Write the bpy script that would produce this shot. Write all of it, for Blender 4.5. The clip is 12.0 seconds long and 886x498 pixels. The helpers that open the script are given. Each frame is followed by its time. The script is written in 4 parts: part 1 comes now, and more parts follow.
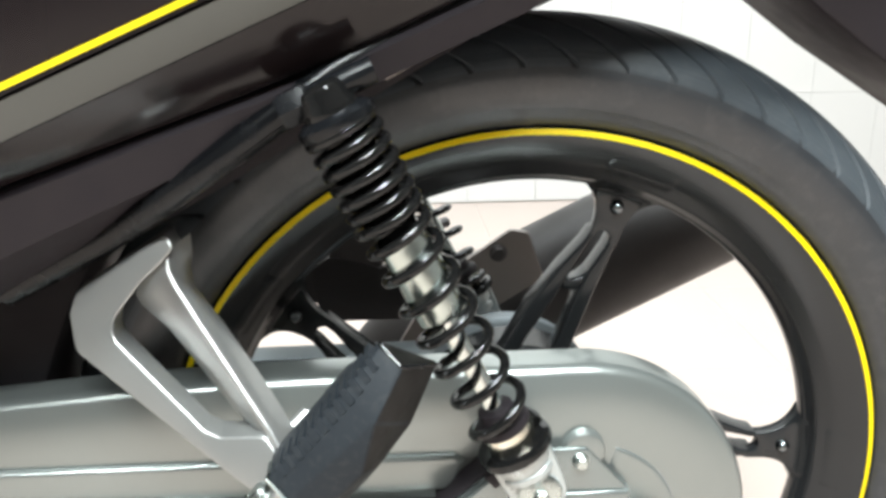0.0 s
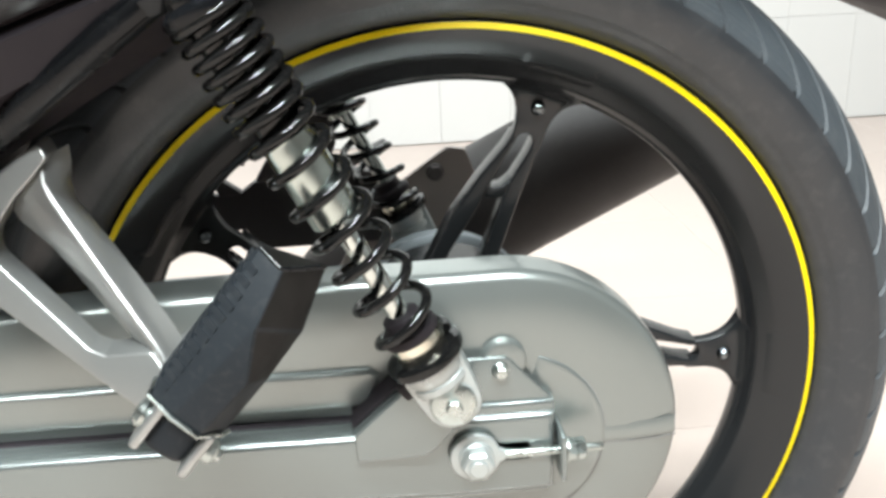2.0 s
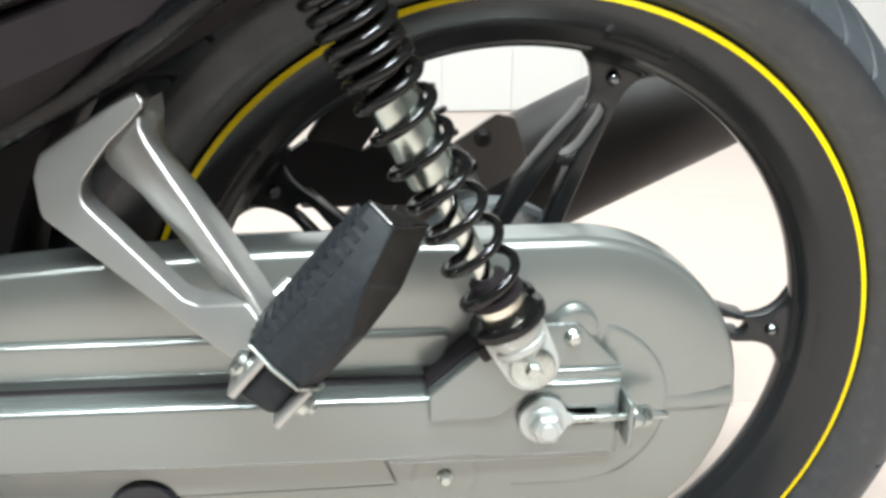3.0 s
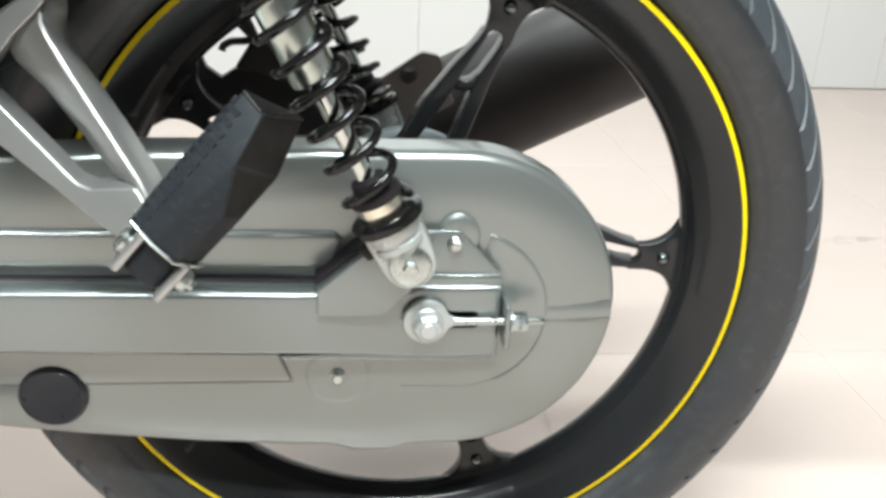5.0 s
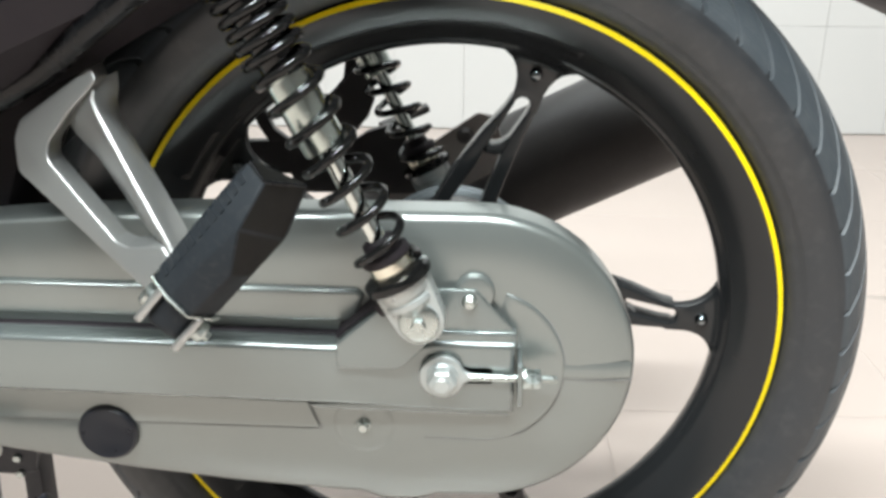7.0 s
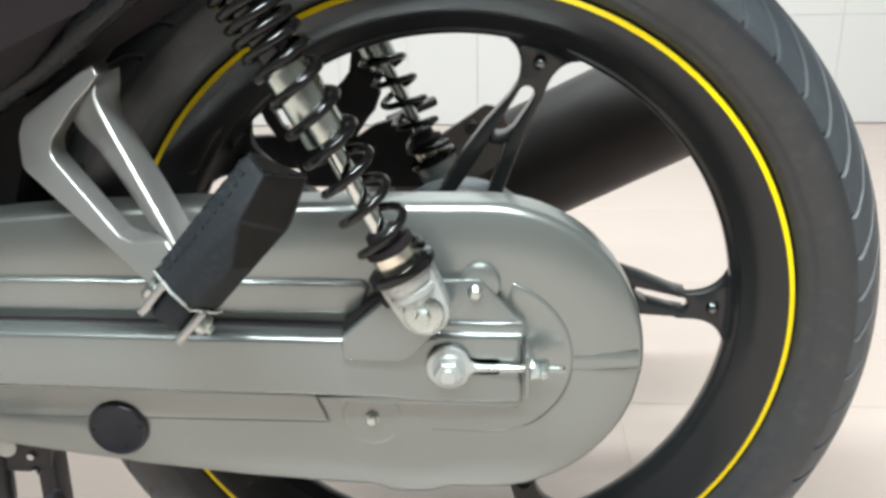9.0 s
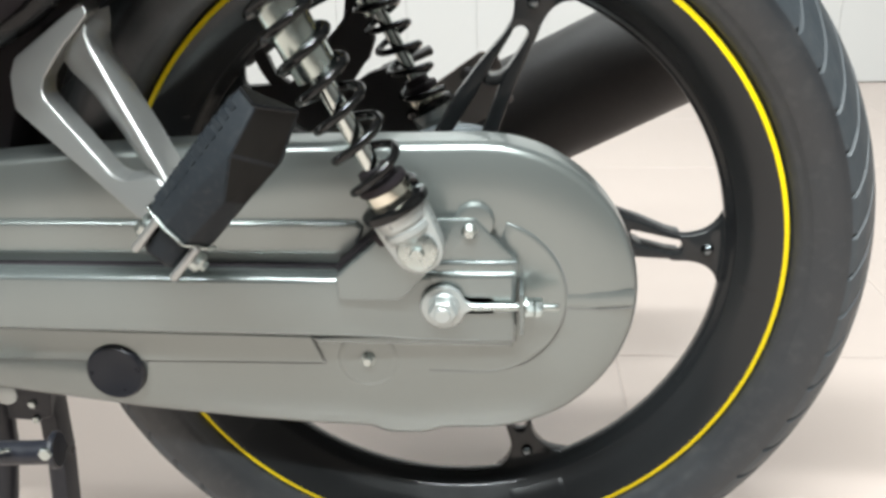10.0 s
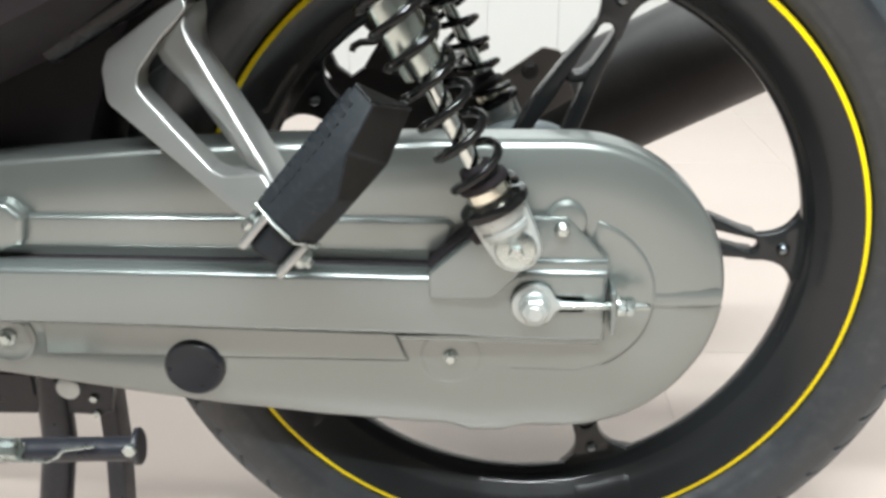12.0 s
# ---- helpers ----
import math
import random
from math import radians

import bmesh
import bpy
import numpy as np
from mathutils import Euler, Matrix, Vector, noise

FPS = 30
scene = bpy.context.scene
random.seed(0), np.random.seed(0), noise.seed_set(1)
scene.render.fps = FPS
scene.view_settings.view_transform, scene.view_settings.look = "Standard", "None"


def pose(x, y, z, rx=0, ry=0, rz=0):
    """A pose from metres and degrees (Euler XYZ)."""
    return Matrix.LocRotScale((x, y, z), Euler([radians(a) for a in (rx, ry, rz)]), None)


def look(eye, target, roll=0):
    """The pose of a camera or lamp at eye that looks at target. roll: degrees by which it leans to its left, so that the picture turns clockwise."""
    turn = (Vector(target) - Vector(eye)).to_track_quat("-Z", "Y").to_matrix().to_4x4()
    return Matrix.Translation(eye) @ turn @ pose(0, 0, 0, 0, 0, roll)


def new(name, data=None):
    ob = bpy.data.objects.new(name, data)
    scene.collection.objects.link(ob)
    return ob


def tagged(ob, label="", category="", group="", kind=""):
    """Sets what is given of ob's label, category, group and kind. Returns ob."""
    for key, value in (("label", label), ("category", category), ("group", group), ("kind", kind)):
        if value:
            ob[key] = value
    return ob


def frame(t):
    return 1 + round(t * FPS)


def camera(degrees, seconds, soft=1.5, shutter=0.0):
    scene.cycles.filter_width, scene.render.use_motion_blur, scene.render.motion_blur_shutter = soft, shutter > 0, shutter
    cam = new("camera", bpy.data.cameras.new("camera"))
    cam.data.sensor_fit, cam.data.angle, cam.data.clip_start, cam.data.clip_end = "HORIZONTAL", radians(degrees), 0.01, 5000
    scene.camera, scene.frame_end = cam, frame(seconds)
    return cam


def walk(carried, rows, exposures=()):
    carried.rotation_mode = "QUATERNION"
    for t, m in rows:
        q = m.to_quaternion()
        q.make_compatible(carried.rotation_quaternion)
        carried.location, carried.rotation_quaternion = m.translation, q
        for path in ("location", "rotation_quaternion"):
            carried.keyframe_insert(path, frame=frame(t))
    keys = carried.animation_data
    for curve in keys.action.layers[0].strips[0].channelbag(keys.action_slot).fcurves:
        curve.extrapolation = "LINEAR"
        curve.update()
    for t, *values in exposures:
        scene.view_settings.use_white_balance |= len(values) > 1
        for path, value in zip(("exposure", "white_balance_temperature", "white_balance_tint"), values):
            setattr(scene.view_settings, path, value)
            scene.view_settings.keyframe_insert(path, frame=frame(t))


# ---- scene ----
cam = camera(52.88, 12.0, 3.3)
PATH = [  # seconds, x, y, z, pitch, roll, yaw
    (0.0, -0.0945, -0.5712, 0.6242, 73.063, 0.427, -4.230),
    (0.5, -0.0747, -0.5589, 0.6066, 71.664, 0.804, -5.110),
    (1.0, -0.0534, -0.5543, 0.6062, 71.235, 1.724, -5.647),
    (1.5, -0.0475, -0.5545, 0.5995, 70.508, 2.061, -5.589),
    (2.0, -0.0453, -0.5573, 0.5900, 69.891, 2.423, -5.290),
    (2.5, -0.0822, -0.5503, 0.5832, 68.823, 1.592, -5.057),
    (2.7, -0.1005, -0.5520, 0.5885, 68.293, 0.589, -5.276),
    (4.3, -0.1083, -0.5796, 0.5769, 67.580, -2.996, -8.332),
    (4.5, -0.1051, -0.5860, 0.5636, 66.845, -3.456, -8.871),
    (5.0, -0.0490, -0.6099, 0.5628, 66.800, -2.523, -5.769),
    (5.5, -0.0007, -0.6291, 0.5797, 67.551, -1.861, -2.517),
    (6.0, 0.0150, -0.6300, 0.5825, 68.200, -1.045, 0.019),
    (6.5, 0.0201, -0.6280, 0.5832, 68.957, -0.537, 1.668),
    (7.0, 0.0263, -0.6313, 0.5817, 69.493, -0.199, 2.916),
    (8.8, 0.0339, -0.6265, 0.5911, 69.482, 0.874, 3.750),
    (9.0, 0.0356, -0.6292, 0.5756, 69.408, 1.120, 3.775),
    (9.5, 0.0372, -0.6345, 0.5598, 68.212, 1.375, 3.810),
    (10.0, 0.0412, -0.6364, 0.5577, 67.473, 1.554, 3.787),
    (10.5, 0.0416, -0.6360, 0.5555, 66.885, 1.612, 3.731),
    (11.0, 0.0319, -0.6272, 0.5602, 66.961, 1.488, 3.747),
    (11.5, 0.0020, -0.6214, 0.5604, 66.799, 0.917, 3.155),
    (12.0, -0.0267, -0.6364, 0.5623, 66.861, 0.730, 3.040),
]
EXPOSURES = [(0.0, 0.95), (1.0, 0.87), (2.5, 0.86), (4.5, 0.74), (5.5, 0.60), (7.0, 0.61), (10.0, 0.56), (12.0, 0.63)]
walk(cam, [(t, pose(x, y, z, rx, ry, rz)) for t, x, y, z, rx, ry, rz in PATH], EXPOSURES)

# ---- world and lamps ----
world = bpy.data.worlds.new("world")
scene.world = world
world.use_nodes = True
world.node_tree.nodes["Background"].inputs[0].default_value = (0.9, 0.95, 1.0, 1)
world.node_tree.nodes["Background"].inputs[1].default_value = 0.05


def lamp(x, y, z, sx, sy, watts, color=(0.91, 0.99, 1.0), target=None):
    data = bpy.data.lights.new("tube_lamp", "AREA")
    data.shape, data.size, data.size_y, data.energy, data.color = "RECTANGLE", sx, sy, watts, color
    ob = new("tube_lamp", data)
    ob.matrix_world = look((x, y, z), target or (x, y + 0.001, 0.0))
    return ob


lamp(-0.10, -0.85, 2.75, 1.3, 0.10, 68)
lamp(-0.28, -1.90, 2.75, 2.0, 0.10, 81)
lamp(0.2, 0.55, 2.75, 2.5, 0.45, 36)
lamp(0.2, 1.30, 2.75, 2.5, 0.45, 22)


# ---- materials ----
def material(name, color, rough, metal=0.0, coat=0.0, vary=0.12, scale=40.0, bump=0.0, bump_scale=300.0, dust=0.0, spread=0.08, spec=0.5):
    """A surface with two scales of colour and gloss variation and a fine relief; vary, dust and spread set their strength."""
    mat = bpy.data.materials.new(name)
    mat.use_nodes = True
    nodes, links = mat.node_tree.nodes, mat.node_tree.links
    surf = nodes["Principled BSDF"]
    surf.inputs["Metallic"].default_value = metal
    surf.inputs["Coat Weight"].default_value = coat
    surf.inputs["Coat Roughness"].default_value = 0.08
    surf.inputs["Specular IOR Level"].default_value = spec
    where = nodes.new("ShaderNodeTexCoord")

    def grain(size, detail):
        tex = nodes.new("ShaderNodeTexNoise")
        tex.inputs["Scale"].default_value = size
        tex.inputs["Detail"].default_value = detail
        links.new(where.outputs["Object"], tex.inputs["Vector"])
        return tex

    large, fine = grain(scale * 0.25, 3), grain(scale * 4, 5)
    ramp = nodes.new("ShaderNodeMix")
    ramp.data_type = "RGBA"
    ramp.inputs[6].default_value = (*[c * (1 - vary) for c in color], 1)
    ramp.inputs[7].default_value = (*[min(1, c * (1 + vary)) for c in color], 1)
    links.new(large.outputs["Fac"], ramp.inputs["Factor"])
    out = ramp.outputs[2]
    if dust:
        dusty = nodes.new("ShaderNodeMix")
        dusty.data_type = "RGBA"
        dusty.inputs[7].default_value = (0.34, 0.32, 0.29, 1)
        amount = nodes.new("ShaderNodeMapRange")
        amount.inputs["From Min"].default_value, amount.inputs["From Max"].default_value = 0.5, 0.8
        amount.inputs["To Min"].default_value, amount.inputs["To Max"].default_value = 0.0, dust
        links.new(fine.outputs["Fac"], amount.inputs["Value"])
        links.new(amount.outputs["Result"], dusty.inputs["Factor"])
        links.new(out, dusty.inputs[6])
        out = dusty.outputs[2]
    links.new(out, surf.inputs["Base Color"])
    gloss = nodes.new("ShaderNodeMapRange")
    gloss.inputs["From Min"].default_value, gloss.inputs["From Max"].default_value = 0.3, 0.7
    gloss.inputs["To Min"].default_value = max(0.02, rough - spread)
    gloss.inputs["To Max"].default_value = min(1.0, rough + spread)
    links.new(grain(scale, 2).outputs["Fac"], gloss.inputs["Value"])
    links.new(gloss.outputs["Result"], surf.inputs["Roughness"])
    if bump:
        relief = nodes.new("ShaderNodeBump")
        relief.inputs["Strength"].default_value = bump
        relief.inputs["Distance"].default_value = 0.001
        links.new(grain(bump_scale, 4).outputs["Fac"], relief.inputs["Height"])
        links.new(relief.outputs["Normal"], surf.inputs["Normal"])
    return mat


SILVER = material("silver_paint", (0.276, 0.298, 0.287), 0.29, metal=0.68, coat=0.4, vary=0.05, scale=20, spread=0.006)
ARM = material("grey_steel_paint", (0.262, 0.290, 0.284), 0.25, metal=0.70, coat=0.4, vary=0.04, scale=20, spread=0.01)
CAST = material("cast_aluminium", (0.43, 0.435, 0.425), 0.34, metal=0.8, vary=0.04, scale=30, bump=0.12, bump_scale=1400, spread=0.03)
PALE = material("pale_cast_alloy", (0.50, 0.53, 0.52), 0.34, metal=0.5, vary=0.08, scale=60, bump=0.15, bump_scale=700)
ZINC = material("zinc_plating", (0.54, 0.59, 0.57), 0.30, metal=1.0, vary=0.08, scale=120, bump=0.05)
BRASSY = material("yellow_zinc", (0.82, 0.79, 0.67), 0.14, metal=1.0, vary=0.08, scale=120)
CHROME = material("chrome", (0.68, 0.72, 0.69), 0.12, metal=1.0, vary=0.04, scale=60, spread=0.03)
TUBE = material("satin_steel", (0.58, 0.64, 0.60), 0.24, metal=1.0, vary=0.06, scale=60, spread=0.04)
# lighter copy of the tyre rubber, with overhead light put into its colour
LIT_TREAD = material("tread_rubber", (0.050, 0.059, 0.067), 0.44, spec=0.6, vary=0.2, scale=30, bump=0.15, bump_scale=600, dust=0.05)
# dark brown for the far bracket's pieces, its stud and the hanger bolt
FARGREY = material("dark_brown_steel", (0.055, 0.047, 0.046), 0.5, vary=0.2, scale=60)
RUBBER = material("tyre_rubber", (0.017, 0.020, 0.024), 0.44, spec=0.85, vary=0.2, scale=30, bump=0.25, bump_scale=500, dust=0.06)
PEG = material("peg_rubber", (0.016, 0.0195, 0.0235), 0.55, spec=0.25, vary=0.15, scale=60, bump=0.2, bump_scale=900, dust=0.04)
# darker, smoother rubber for the peg's lower facet and tip face
FACET = material("smooth_worn_rubber", (0.0075, 0.0072, 0.0065), 0.45, spec=0.22, vary=0.3, scale=90, bump=0.1, bump_scale=500)
RIM = material("black_rim_enamel", (0.0145, 0.0155, 0.0165), 0.23, coat=0.18, spec=0.38, vary=0.2, scale=25, bump=0.02, bump_scale=400, spread=0.04)
GLOSS = material("gloss_black_enamel", (0.006, 0.006, 0.006), 0.035, spec=0.42, vary=0.1, scale=80, spread=0.03)
COWL = material("black_body_plastic", (0.0110, 0.0080, 0.0085), 0.15, spec=0.33, vary=0.2, scale=15, spread=0.05)
MATT = material("matt_black_plastic", (0.0190, 0.0150, 0.0180), 0.60, spec=0.28, vary=0.25, scale=30, bump=0.2, bump_scale=700)
SATIN = material("grey_satin_panel", (0.095, 0.097, 0.088), 0.42, vary=0.1, scale=12)
PIPE = material("black_heat_paint", (0.043, 0.039, 0.038), 0.5, spec=0.3, vary=0.2, scale=30, bump=0.1, bump_scale=600, dust=0.02)
PLATE = material("brown_grey_steel", (0.28, 0.245, 0.23), 0.45, metal=0.3, vary=0.15, scale=50)
YELLOW = material("yellow_vinyl", (0.98, 0.735, 0.0), 0.45, vary=0.05, scale=60)
STAND = material("stand_enamel", (0.015, 0.016, 0.022), 0.34, vary=0.25, scale=60, dust=0.03)
GREY = material("blue_grey_alloy", (0.17, 0.19, 0.20), 0.45, metal=0.5, vary=0.1, scale=50)
STUD = material("dark_polished_steel", (0.20, 0.22, 0.23), 0.16, metal=1.0, vary=0.1, scale=90)
PLUG = material("blue_black_rubber", (0.013, 0.015, 0.021), 0.34, spec=0.5, vary=0.25, scale=90, bump=0.08, bump_scale=500)
SOOT = material("soft_black_paint", (0.005, 0.0055, 0.0065), 0.24, spec=0.3, vary=0.2, scale=60)
# darker silver for joints and raised edges, their shadow line put into colour
SEAM_SHADE = material("dark_seam", (0.22, 0.22, 0.215), 0.7, vary=0.1, scale=60)
TILE = material("cream_floor_tile", (0.465, 0.384, 0.342), 0.26, vary=0.04, scale=9, spread=0.006)
GROUT = material("grey_grout", (0.43, 0.365, 0.33), 0.8, vary=0.15, scale=60)
WALLTILE = material("white_wall_tile", (0.64, 0.63, 0.615), 0.2, vary=0.02, scale=9, spread=0.05)
DIM = material("grey_painted_wall", (0.36, 0.36, 0.355), 0.8, vary=0.05, scale=6, bump=0.1, bump_scale=80)
PLASTER = material("white_plaster", (0.78, 0.77, 0.74), 0.8, vary=0.04, scale=6, bump=0.1, bump_scale=80)
INNER = material("dull_black_liner", (0.0095, 0.0080, 0.0090), 0.75, spec=0.15, vary=0.2, scale=30)
STAIN = material("dark_scuff", (0.36, 0.305, 0.27), 0.6, vary=0.3, scale=60)


# ---- mesh helpers ----
def part(name, bm, mat, parent=None, label="", smooth=True, angle=35):
    """Links a bmesh as one mesh object, under a thing or a part."""
    bmesh.ops.recalc_face_normals(bm, faces=bm.faces[:])
    me = bpy.data.meshes.new(name)
    limit = radians(angle)
    for f in bm.faces:
        f.smooth = smooth
    for e in bm.edges:
        if len(e.link_faces) == 2:
            e.smooth = e.calc_face_angle(0) < limit
    bm.to_mesh(me)
    bm.free()
    me.materials.append(mat)
    ob = new(name, me)
    ob.parent = parent
    if label:
        tagged(ob, label)
    return ob


def fillet(pts, radii, n=5):
    """A closed outline whose corners are rounded, each by its own radius."""
    out, m = [], len(pts)
    for i, p in enumerate(pts):
        r = radii[i] if isinstance(radii, (list, tuple)) else radii
        p, a, b = Vector(p), Vector(pts[i - 1]), Vector(pts[(i + 1) % m])
        if r <= 0:
            out.append(tuple(p))
            continue
        da, db = (a - p).normalized(), (b - p).normalized()
        half = max(0.05, da.angle(db) / 2)
        cut = min(r / math.tan(half), (a - p).length * 0.49, (b - p).length * 0.49)
        p0, p2 = p + da * cut, p + db * cut
        for k in range(n + 1):
            t = k / n
            out.append(tuple(p0 * (1 - t) ** 2 + p * 2 * t * (1 - t) + p2 * t ** 2))
    return out


def arc(cx, cz, r, a0, a1, n=16):
    return [(cx + r * math.cos(radians(a0 + (a1 - a0) * k / n)), cz + r * math.sin(radians(a0 + (a1 - a0) * k / n))) for k in range(n + 1)]


def inset(pts, d):
    """The outline moved inwards by d, with mitred corners."""
    area = sum(a[0] * b[1] - b[0] * a[1] for a, b in zip(pts, pts[1:] + pts[:1]))
    sign, out, m = (1 if area > 0 else -1), [], len(pts)
    for i in range(m):
        p, a, b = Vector(pts[i]), Vector(pts[i - 1]), Vector(pts[(i + 1) % m])
        e0, e1 = (p - a).normalized(), (b - p).normalized()
        n0, n1 = Vector((-e0.y, e0.x)) * sign, Vector((-e1.y, e1.x)) * sign
        n = n0 + n1
        n = n / max(0.25, n.length_squared / 2)
        out.append(tuple(p + n * d))
    return out


def slab(pts, y0, y1, bevel=0.0, seg=2, bm=None, back=False):
    """A plate with an outline in x and z, from its front y0 to its back y1, with a rounded front edge (and back edge)."""
    bm, pts = bm or bmesh.new(), [tuple(p) for p in pts]
    way = 1 if y1 > y0 else -1
    rows = []
    for k in range(seg + 1):
        a = math.pi / 2 * k / seg
        rows.append((bevel * (1 - math.sin(a)), y0 + way * bevel * (1 - math.cos(a))))
        if not bevel:
            break
    rear = [(d, y0 + y1 - y) for d, y in reversed(rows)] if back and bevel else [(0.0, y1)]
    loops = [[bm.verts.new((x, y, z)) for x, z in (inset(pts, d) if d > 1e-9 else pts)] for d, y in rows + rear]
    for l0, l1 in zip(loops, loops[1:]):
        for i in range(len(pts)):
            j = (i + 1) % len(pts)
            bm.faces.new((l0[i], l0[j], l1[j], l1[i]))
    bm.faces.new(loops[0])
    bm.faces.new(loops[-1])
    return bm


def lathe(profile, seg=48, m=None, bm=None, close=False):
    """A surface turned round the local z axis from (radius, height) pairs, laid by the matrix m."""
    bm, m = bm or bmesh.new(), m or Matrix()
    rings = []
    for r, h in profile:
        if r < 1e-6:
            rings.append([bm.verts.new(m @ Vector((0, 0, h)))])
        else:
            rings.append([bm.verts.new(m @ Vector((r * math.cos(2 * math.pi * k / seg), r * math.sin(2 * math.pi * k / seg), h))) for k in range(seg)])
    pairs = list(zip(rings, rings[1:])) + ([(rings[-1], rings[0])] if close else [])
    for a, b in pairs:
        for k in range(seg):
            j = (k + 1) % seg
            loop = [a[k % len(a)], a[j % len(a)], b[j % len(b)], b[k % len(b)]]
            loop = list(dict.fromkeys(loop))
            if len(loop) > 2:
                bm.faces.new(loop)
    return bm


def along(a, b):
    """The matrix whose local z runs from a to b."""
    a, b = Vector(a), Vector(b)
    return Matrix.Translation(a) @ (b - a).to_track_quat("Z", "Y").to_matrix().to_4x4()


def out_y(x, y, z):
    """The matrix whose local z points at the viewer's side of the bike (towards -y) from a place."""
    return along((x, y, z), (x, y - 1, z))


def tube(points, r, seg=10, bm=None, caps=True, radii=None):
    """A round bar through points."""
    bm = bm or bmesh.new()
    pts = [Vector(p) for p in points]
    rings, side = [], None
    for i, p in enumerate(pts):
        d = (pts[min(i + 1, len(pts) - 1)] - pts[max(i - 1, 0)]).normalized()
        if side is None:
            side = d.orthogonal().normalized()
        side = (side - d * side.dot(d)).normalized()
        up, rr = d.cross(side), radii[i] if radii else r
        rings.append([bm.verts.new(p + rr * (math.cos(2 * math.pi * k / seg) * side + math.sin(2 * math.pi * k / seg) * up)) for k in range(seg)])
    for a, b in zip(rings, rings[1:]):
        for k in range(seg):
            j = (k + 1) % seg
            bm.faces.new((a[k], a[j], b[j], b[k]))
    if caps:
        bm.faces.new(rings[0])
        bm.faces.new(rings[-1])
    return bm


def box(x0, x1, y0, y1, z0, z1, bevel=0.002, bm=None, m=None, seg=2):
    bm = bm or bmesh.new()
    made = bmesh.ops.create_cube(bm, size=1)["verts"]
    for v in made:
        v.co = Vector(((x0 + x1) / 2 + v.co.x * (x1 - x0), (y0 + y1) / 2 + v.co.y * (y1 - y0), (z0 + z1) / 2 + v.co.z * (z1 - z0)))
        if m:
            v.co = m @ v.co
    if m and m.determinant() < 0:
        bmesh.ops.reverse_faces(bm, faces=list({f for v in made for f in v.link_faces}))
    if bevel:
        edges = list({e for v in made for e in v.link_edges})
        bmesh.ops.bevel(bm, geom=edges, offset=bevel, segments=seg, profile=0.5, affect="EDGES")
    return bm


def hexagon(r, h, m, bm=None):
    """A hexagon head with a chamfered crown."""
    bm = bm or bmesh.new()
    low, high, top = [], [], []
    for k in range(6):
        c, s = math.cos(math.pi / 3 * k), math.sin(math.pi / 3 * k)
        low.append(bm.verts.new(m @ Vector((r * c, r * s, 0))))
        high.append(bm.verts.new(m @ Vector((r * c, r * s, h * 0.82))))
        top.append(bm.verts.new(m @ Vector((r * 0.86 * c, r * 0.86 * s, h))))
    for a, b in ((low, high), (high, top)):
        for k in range(6):
            bm.faces.new((a[k], a[(k + 1) % 6], b[(k + 1) % 6], b[k]))
    bm.faces.new(top)
    bm.faces.new(low)
    return bm


def bolt(name, x, y, z, flange, head, height, mat, parent, label=""):
    """A flanged hexagon bolt whose head points at the viewer's side; y is the seat."""
    m = out_y(x, y, z)
    bm = lathe([(0, 0), (flange, 0), (flange, height * 0.18), (flange * 0.92, height * 0.3), (head * 1.02, height * 0.42), (0, height * 0.42)], 28, m)
    hexagon(head, height * 0.62, m @ Matrix.Translation((0, 0, height * 0.38)), bm)
    return part(name, bm, mat, parent, label, angle=25)


def mirrored(ob, parent):
    """The far side's twin of a part and its pieces, across the bike's middle plane."""
    for o in (ob, *ob.children_recursive):
        me = o.data.copy()
        me.transform(Matrix.Translation((0, 2 * YC, 0)) @ Matrix.Diagonal((1, -1, 1, 1)))
        me.flip_normals()
        twin = new(o.name.split(".")[0], me)
        twin.parent = parent if o is ob else made[o.parent]
        if o is ob:
            made = {}
        made[o] = twin
    return made[ob]


# ---- the room ----
WALL_Y, AXLE_Z = 1.935, 0.3007
FLOOR_Z = -0.0032
bm = box(-4.0, 4.0, -6.5, WALL_Y + 0.2, -0.20, FLOOR_Z - 0.0006, 0)
floor = tagged(part("floor", bm, GROUT, None, smooth=False), "cream glazed floor tiles with thin grey joints", "floor", kind="structure")
bm = box(-4.0, 4.0, WALL_Y + 0.010, WALL_Y + 0.20, -0.012, 2.9, 0)
wall_north = tagged(part("wall_north", bm, PLASTER, None, smooth=False), "white glazed tile wall behind the motorcycle", "wall", kind="structure")
for name, b in (("wall_south", (-4.0, 4.0, -6.7, -6.5, -0.2, 2.9)), ("wall_west", (-4.2, -4.0, -6.7, WALL_Y + 0.2, -0.2, 2.9)), ("wall_east", (4.0, 4.2, -6.7, WALL_Y + 0.2, -0.2, 2.9))):
    tagged(part(name, box(*b, 0), DIM, None, smooth=False), "plain grey painted wall", "wall", kind="structure")
tagged(part("ceiling", box(-4.2, 4.2, -6.7, WALL_Y + 0.2, 2.9, 3.1, 0), DIM, None, smooth=False), "plain grey ceiling", "ceiling", kind="structure")

# ---- the motorcycle ----
bike = tagged(new("motorcycle"), "black motorcycle with silver chain case and yellow rim stripe", "motorcycle")

